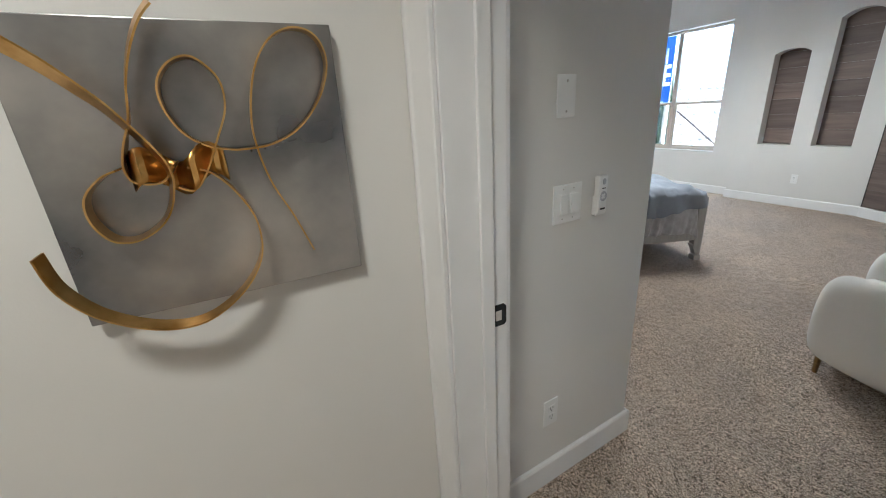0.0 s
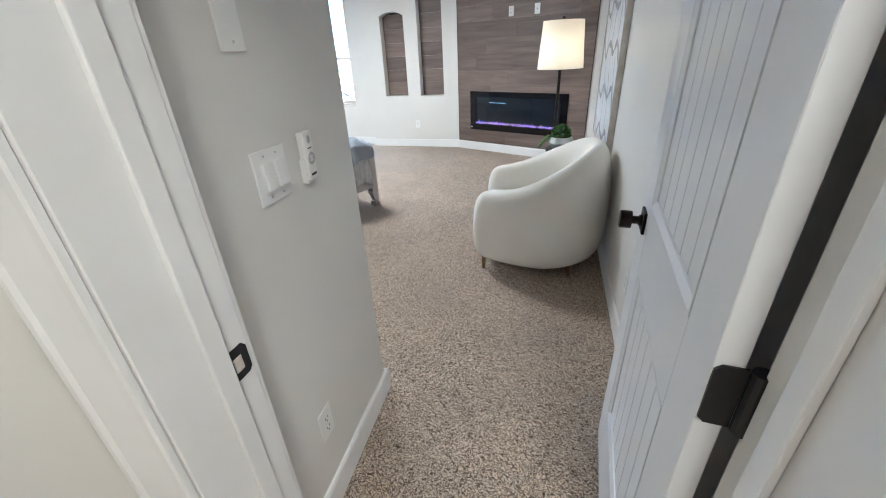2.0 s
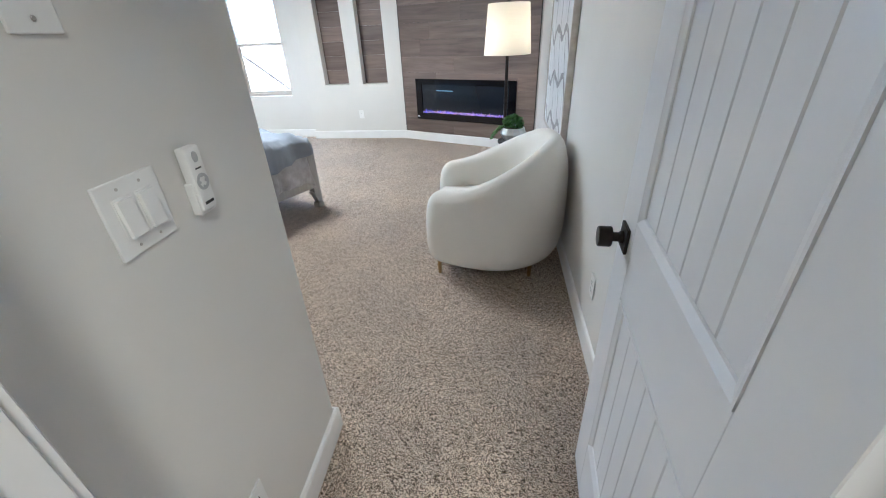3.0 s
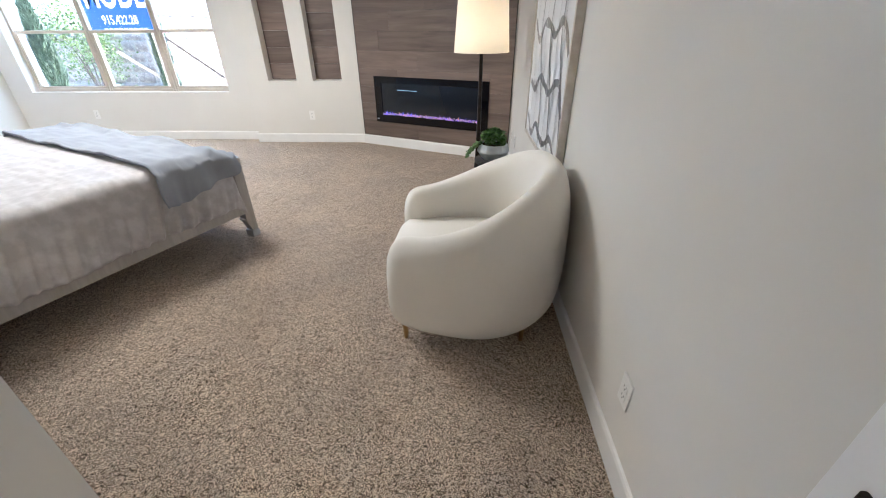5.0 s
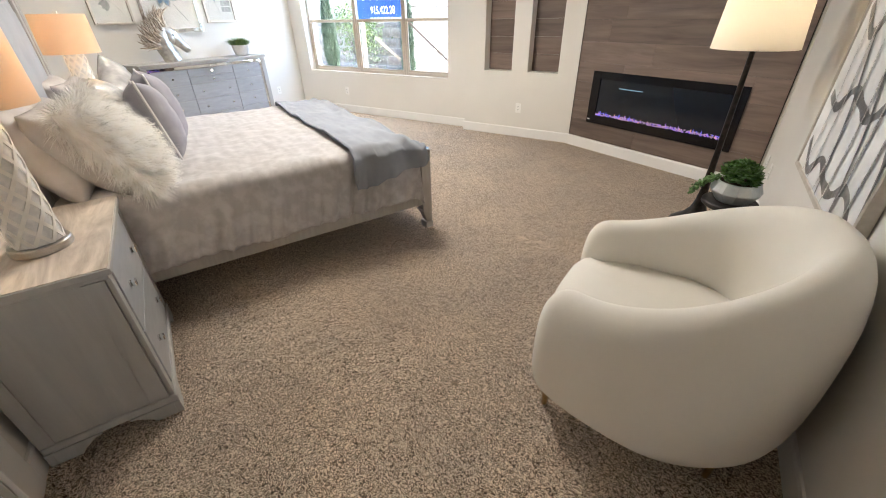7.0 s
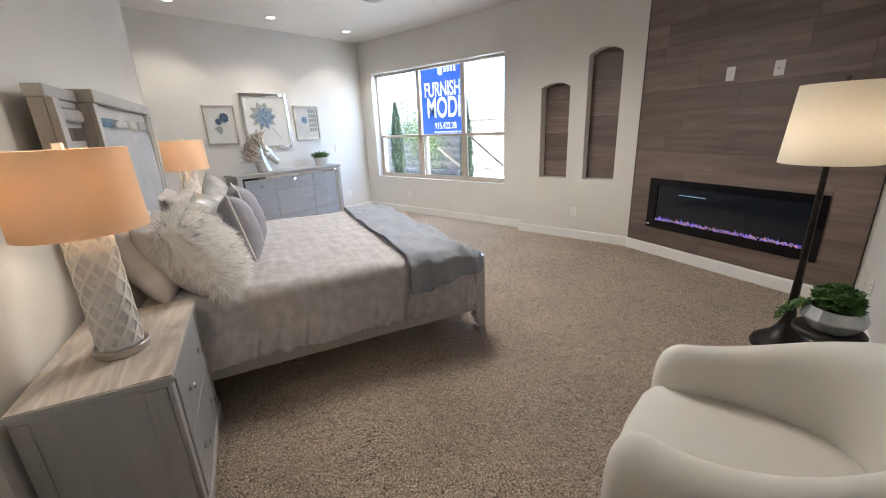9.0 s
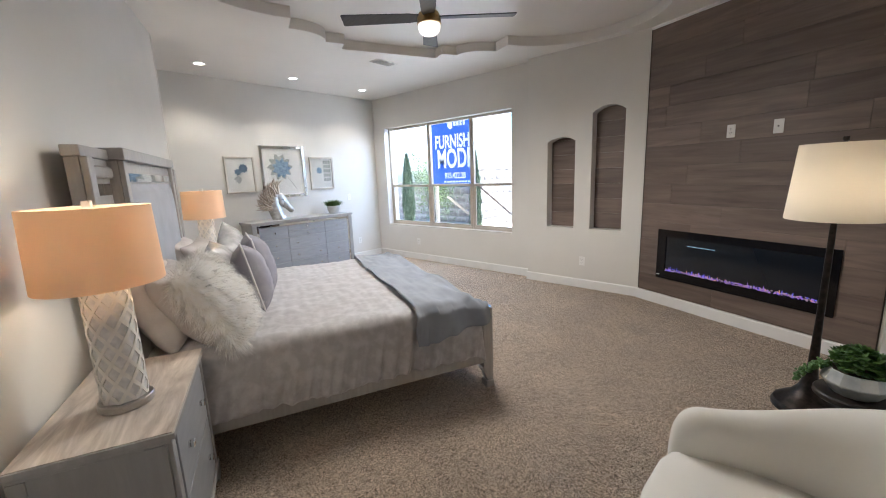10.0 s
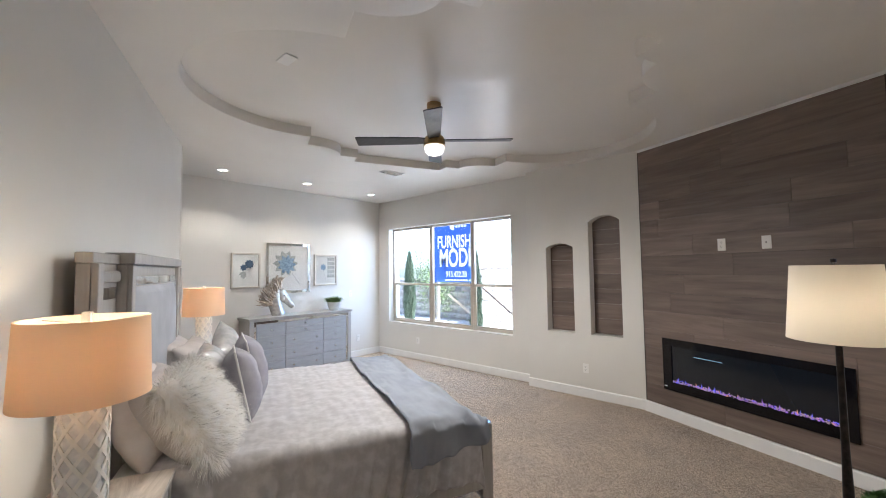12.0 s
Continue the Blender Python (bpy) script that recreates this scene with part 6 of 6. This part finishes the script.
# bottom sweep, from the free end round to the knot
ribbon([(-0.263, -0.088, 0.11), (-0.254, -0.152, 0.10), (-0.216, -0.216, 0.085), (-0.145, -0.263, 0.075), (-0.072, -0.27, 0.07), (0.0, -0.229, 0.065), (0.045, -0.167, 0.06), (0.051, -0.096, 0.06), (0.028, -0.036, 0.06), (-0.005, 0.006, 0.065), (-0.041, 0.021, 0.07)], 0.017, pan, -0.3)
# long bar from the upper corner, curling into the lower ring
ribbon([(-0.229, 0.224, 0.13), (-0.18, 0.183, 0.12), (-0.148, 0.15, 0.115), (-0.115, 0.11, 0.105), (-0.07, 0.031, 0.09), (-0.073, -0.024, 0.08), (-0.097, -0.068, 0.07), (-0.139, -0.094, 0.06), (-0.176, -0.09, 0.055), (-0.198, -0.054, 0.05), (-0.195, -0.015, 0.05), (-0.166, 0.015, 0.055), (-0.139, 0.026, 0.06)], 0.021, pan, 0.65)
# upright band
ribbon([(-0.03, 0.27, 0.10), (-0.053, 0.244, 0.095), (-0.075, 0.202, 0.09), (-0.091, 0.155, 0.085), (-0.101, 0.105, 0.08), (-0.119, 0.062, 0.07), (-0.128, 0.025, 0.06), (-0.118, 0.003, 0.06), (-0.081, 0.0, 0.065), (-0.055, 0.028, 0.075)], 0.022, pan, 0.4)
# the two upper loops and the tail
ribbon([(-0.06, -0.012, 0.07), (-0.038, -0.02, 0.07), (-0.015, 0.003, 0.07), (0.017, 0.064, 0.065), (0.04, 0.116, 0.06), (0.039, 0.164, 0.055), (0.007, 0.198, 0.05), (-0.027, 0.191, 0.05), (-0.051, 0.161, 0.05), (-0.053, 0.121, 0.05), (-0.034, 0.078, 0.05), (0.0, 0.052, 0.05), (0.045, 0.041, 0.05)], 0.017, pan)
ribbon([(0.045, 0.041, 0.05), (0.105, 0.046, 0.05), (0.163, 0.074, 0.05), (0.211, 0.13, 0.05), (0.232, 0.191, 0.05), (0.217, 0.235, 0.05), (0.179, 0.249, 0.045), (0.136, 0.23, 0.045), (0.103, 0.183, 0.04), (0.083, 0.115, 0.04), (0.079, 0.053, 0.035), (0.093, -0.026, 0.032), (0.124, -0.103, 0.03), (0.152, -0.186, 0.03)], 0.014, pan)
b = bmesh.new()
sheet(16, 4, lambda u, v: Vector((-0.125 + 0.145 * u, 0.016 + 0.058 * (v - 0.5) + 0.016 * math.sin(u * 9.4), 0.066 + 0.022 * math.sin(u * 12))), b)
solid(part("knot", b, M["gilt"], pan, "bright folded gilt knot"), 0.002)

# ---- yard ----
M["ground"] = bumpy(mottled(material("pale_gravel", (0.5, 0.45, 0.39), 0.95), (0.44, 0.39, 0.33), (0.56, 0.51, 0.45), 6, 8), 40, 0.5, 0.02)
M["stone"] = bumpy(mottled(material("fence_stone", (0.33, 0.28, 0.23), 0.9), (0.25, 0.21, 0.175), (0.42, 0.36, 0.30), 3, 6), 30, 0.4, 0.01)
M["mortar"] = bumpy(mottled(material("mortar", (0.36, 0.33, 0.29), 0.95), (0.33, 0.3, 0.26), (0.4, 0.37, 0.33), 8, 5), 60, 0.3, 0.004)
M["leafy"] = mottled(material("cypress_leaf", (0.12, 0.15, 0.085), 0.7), (0.10, 0.13, 0.07), (0.15, 0.19, 0.12), 9, 3)
M["bushleaf"] = mottled(material("bush_leaf", (0.11, 0.15, 0.035), 0.6), (0.07, 0.11, 0.02), (0.18, 0.22, 0.06), 9, 3)
M["bark"] = bumpy(mottled(material("bark", (0.12, 0.09, 0.065), 0.95), (0.08, 0.06, 0.045), (0.16, 0.12, 0.09), 30, 5, (1, 1, 0.2)), 60, 0.5, 0.006)
M["signblue"] = mottled(material("blue_sign_vinyl", (0.02, 0.085, 0.42), 0.45), (0.018, 0.078, 0.40), (0.024, 0.095, 0.44), 2, 3)
M["signwhite"] = material("white_sign_vinyl", (0.8, 0.8, 0.8), 0.5)
M["lumber"] = wood("pale_lumber", (0.45, 0.36, 0.26), (0.6, 0.5, 0.38), 0.7, (1, 10, 10), 3, 0.1, 0.1)
GZ = -0.12
g = bmesh.new()
for lo, hi in (((-60, 7.31), (60, 120)), ((-60, -60), (60, -2.1)), ((-60, -2.1), (-6.2, 7.31)), ((2.7, -2.1), (60, 7.31))):
    box((lo[0], lo[1], GZ - 0.2), (hi[0], hi[1], GZ), bm=g)
structure("ground", g, M["ground"], "pale dusty desert yard ground", "ground")


def stone_wall(name, a, b, h, thick, label):
    """A rubble wall of separate stones over a mortar core, from a to b."""
    a, b = Vector((*a, 0)), Vector((*b, 0))
    L = (b - a).length
    d = (b - a).normalized()
    mm = Matrix(((d.x, -d.y, 0, a.x), (d.y, d.x, 0, a.y), (0, 0, 1, GZ), (0, 0, 0, 1)))
    t = thing(name, mm, label, "stone wall", kind="structure")
    part("core", box((0, 0.02, 0), (L, thick - 0.02, h - 0.03)), M["mortar"], t)
    rng = random.Random(len(name) + int(L * 10))
    z = 0.0
    stones = []
    while z < h - 0.12:
        rh = rng.uniform(0.2, 0.3)
        rh = min(rh, h - z)
        x = -rng.uniform(0, 0.3)
        while x < L:
            w = rng.uniform(0.25, 0.55)
            xa, xb = max(x, 0), min(x + w, L)
            if xb - xa > 0.08:
                stones.append((xa, xb, z, z + rh))
            x += w
        z += rh
    shared = None
    for xa, xb, za, zb in stones:
        if shared is None:
            sm = box((-0.5, -0.5, -0.5), (0.5, 0.5, 0.5), 0.12, 1)
            shared = mesh_of(sm, "stone", M["stone"], 50)
        o = new("stone", shared)
        o.parent = t
        o.matrix_basis = Matrix.Translation(((xa + xb) / 2, thick / 2 + rng.uniform(-0.012, 0.012), (za + zb) / 2)) @ Matrix.Rotation(rng.uniform(-0.05, 0.05), 4, "Y") @ Matrix.Diagonal((xb - xa - 0.02, thick, zb - za - 0.02, 1))
    return t


stone_wall("yard_wall", (-15, 12.6), (-6.9, 12.6), 1.5, 0.25, "rough tan stone garden wall in shade")
stone_wall("side_wall", (-6.75, 11.6), (-6.55, 17.0), 1.9, 0.28, "rough stone wall running back from the yard")
stone_wall("yard_wall", (-6.0, 16.0), (6.0, 16.0), 1.7, 0.25, "rough tan stone garden wall far back")


def cypress(x, y, h, r, seed):
    t = thing("cypress_tree", pose(x, y, GZ), "tall narrow Italian cypress tree", "tree", "cypress trees")
    part("trunk", tube([(0, 0, 0), (0.02, 0, h * 0.4), (0, 0.01, h * 0.9)], lambda q: 0.05 * (1 - 0.8 * q), 8), M["bark"], t)
    rng = random.Random(seed)
    vs, fs = [], []
    for i in range(5200):
        q = rng.random() ** 0.9
        z = 0.1 + (h - 0.1) * q
        rad = r * (0.35 + 0.65 * math.sin(math.pi * min(0.12 + 0.62 * (1 - q), 1))) * (1 - q ** 5) * (0.85 + 0.3 * noise.noise(Vector((z * 3, seed, 0))))
        a = rng.uniform(0, 6.28)
        rr = rad * rng.uniform(0.55, 1.05)
        p = Vector((rr * math.cos(a), rr * math.sin(a), z))
        d = Vector((math.cos(a) * 0.35 + rng.gauss(0, 0.2), math.sin(a) * 0.35 + rng.gauss(0, 0.2), 1)).normalized() * rng.uniform(0.05, 0.11)
        s = Vector((rng.gauss(0, 1), rng.gauss(0, 1), rng.gauss(0, 0.3))).normalized() * 0.014
        k = len(vs)
        vs += [p - s, p + s, p + d * 0.6 + s * 0.7, p + d]
        fs += [(k, k + 1, k + 2), (k, k + 2, k + 3)]
    me = bpy.data.meshes.new("crown")
    me.from_pydata([tuple(v) for v in vs], [], fs)
    me.materials.append(M["leafy"])
    o = new("crown", me)
    o.parent = t


cypress(-7.55, 9.5, 2.25, 0.19, 1)
cypress(-5.22, 9.5, 2.2, 0.16, 2)


def bush(name, x, y, z, r, h, seed, label, n=2600, leaf=0.05):
    t = thing(name, pose(x, y, z), label, "bush")
    rng = random.Random(seed)
    b = bmesh.new()
    tips = []
    for k in range(9):
        a = k * 0.7
        tip = Vector((0.7 * r * math.cos(a), 0.7 * r * math.sin(a), h * rng.uniform(0.5, 0.95)))
        tube([(0, 0, 0), tuple(tip * 0.5 + Vector((0, 0, 0.1 * h))), tuple(tip)], lambda q: 0.03 * (1 - 0.8 * q) * r, 6, b)
        tips.append(tip)
    part("branches", b, M["bark"], t)
    vs, fs = [], []
    for i in range(n):
        c = rng.choice(tips)
        p = c + Vector((rng.gauss(0, 0.3 * r), rng.gauss(0, 0.3 * r), rng.gauss(0, 0.2 * h)))
        p.z = max(p.z, 0.05)
        d = Vector((rng.gauss(0, 1), rng.gauss(0, 1), rng.gauss(0, 0.7))).normalized() * leaf
        s = d.cross(Vector((rng.gauss(0, 1), rng.gauss(0, 1), rng.gauss(0, 1)))).normalized() * leaf * 0.35
        k = len(vs)
        vs += [p, p + d * 0.5 + s, p + d, p + d * 0.5 - s]
        fs += [(k, k + 1, k + 2, k + 3)]
    me = bpy.data.meshes.new("foliage")
    me.from_pydata([tuple(v) for v in vs], [], fs)
    me.materials.append(M["bushleaf"])
    o = new("foliage", me)
    o.parent = t


bush("yard_bush", -8.6, 11.6, GZ, 0.6, 1.9, 4, "leafy yellow-green yard bush", 2200, 0.07)
bush("far_tree", -7.2, 24.0, GZ, 2.0, 3.4, 6, "distant green tree beyond the wall", 3000, 0.22)

# the sign on its braced posts
sg = thing("yard_sign", pose(-6.16, 9.05, 0), "large blue sign with white lettering on braced posts", "sign")
SW, SZ0, SZ1 = 1.27, 1.36, 3.05
part("panel", box((0, 0, SZ0), (SW, 0.012, SZ1), 0.001), M["signblue"], sg)
for x in (0.03, SW - 0.1):
    part("post", box((x, 0.0125, GZ), (x + 0.07, 0.08, SZ1 - 0.02), 0.003), M["lumber"], sg)


def beam(name, p, q, w, mat, parent):
    p, q = Vector(p), Vector(q)
    d = q - p
    bm = box((-w / 2, -w / 2, 0), (w / 2, w / 2, d.length), 0.002)
    return part(name, moved(bm, Matrix.Translation(p) @ d.to_track_quat("Z", "Y").to_matrix().to_4x4()), mat, parent)


beam("brace", (0.35, 0.1, 1.05), (1.15, 1.2, GZ), 0.05, M["lumber"], sg)
beam("brace", (SW - 0.05, 0.1, 1.36), (SW + 1.3, 0.9, GZ + 0.05), 0.04, M["bark"], sg)


def lettering(text, x, z, size, parent, squeeze=1.0, bold=0.012):
    c = bpy.data.curves.new("lettering", "FONT")
    c.body, c.size, c.extrude, c.offset = text, size, 0.002, bold
    o = new("lettering", c)
    me = bpy.data.meshes.new_from_object(o.evaluated_get(bpy.context.evaluated_depsgraph_get()))
    bpy.data.objects.remove(o)
    me.materials.append(M["signwhite"])
    o = new("lettering", me)
    o.parent = parent
    o.matrix_basis = Matrix(((squeeze, 0, 0, x), (0, 0, -1, -0.004), (0, 1, 0, z), (0, 0, 0, 1)))
    return o


lettering("FURNISH", 0.10, 2.19, 0.42, sg, 0.63, 0.010)
lettering("MODE", 0.16, 1.74, 0.60, sg, 0.64, 0.014)
lettering("915.422.28", 0.38, 1.485, 0.19, sg, 0.76, 0.004)
for k in range(9):
    part("print_bar", box((0.36 + 0.09 * k, -0.004, 1.385), (0.425 + 0.09 * k, -0.0005, 1.425)), M["signwhite"], sg)
part("emblem", prism([(0.52, 2.66), (0.60, 2.60), (0.66, 2.63), (0.66, 2.84), (0.60, 2.80), (0.52, 2.86)], 0.0005, 0.004, m=Matrix(((1, 0, 0, 0), (0, 0, -1, 0), (0, 1, 0, 0), (0, 0, 0, 1)))), M["signwhite"], sg)
for k in range(4):
    part("emblem_bar", box((0.70 + 0.09 * k, -0.004, 2.66), (0.76 + 0.09 * k, -0.0005, 2.80)), M["signwhite"], sg)
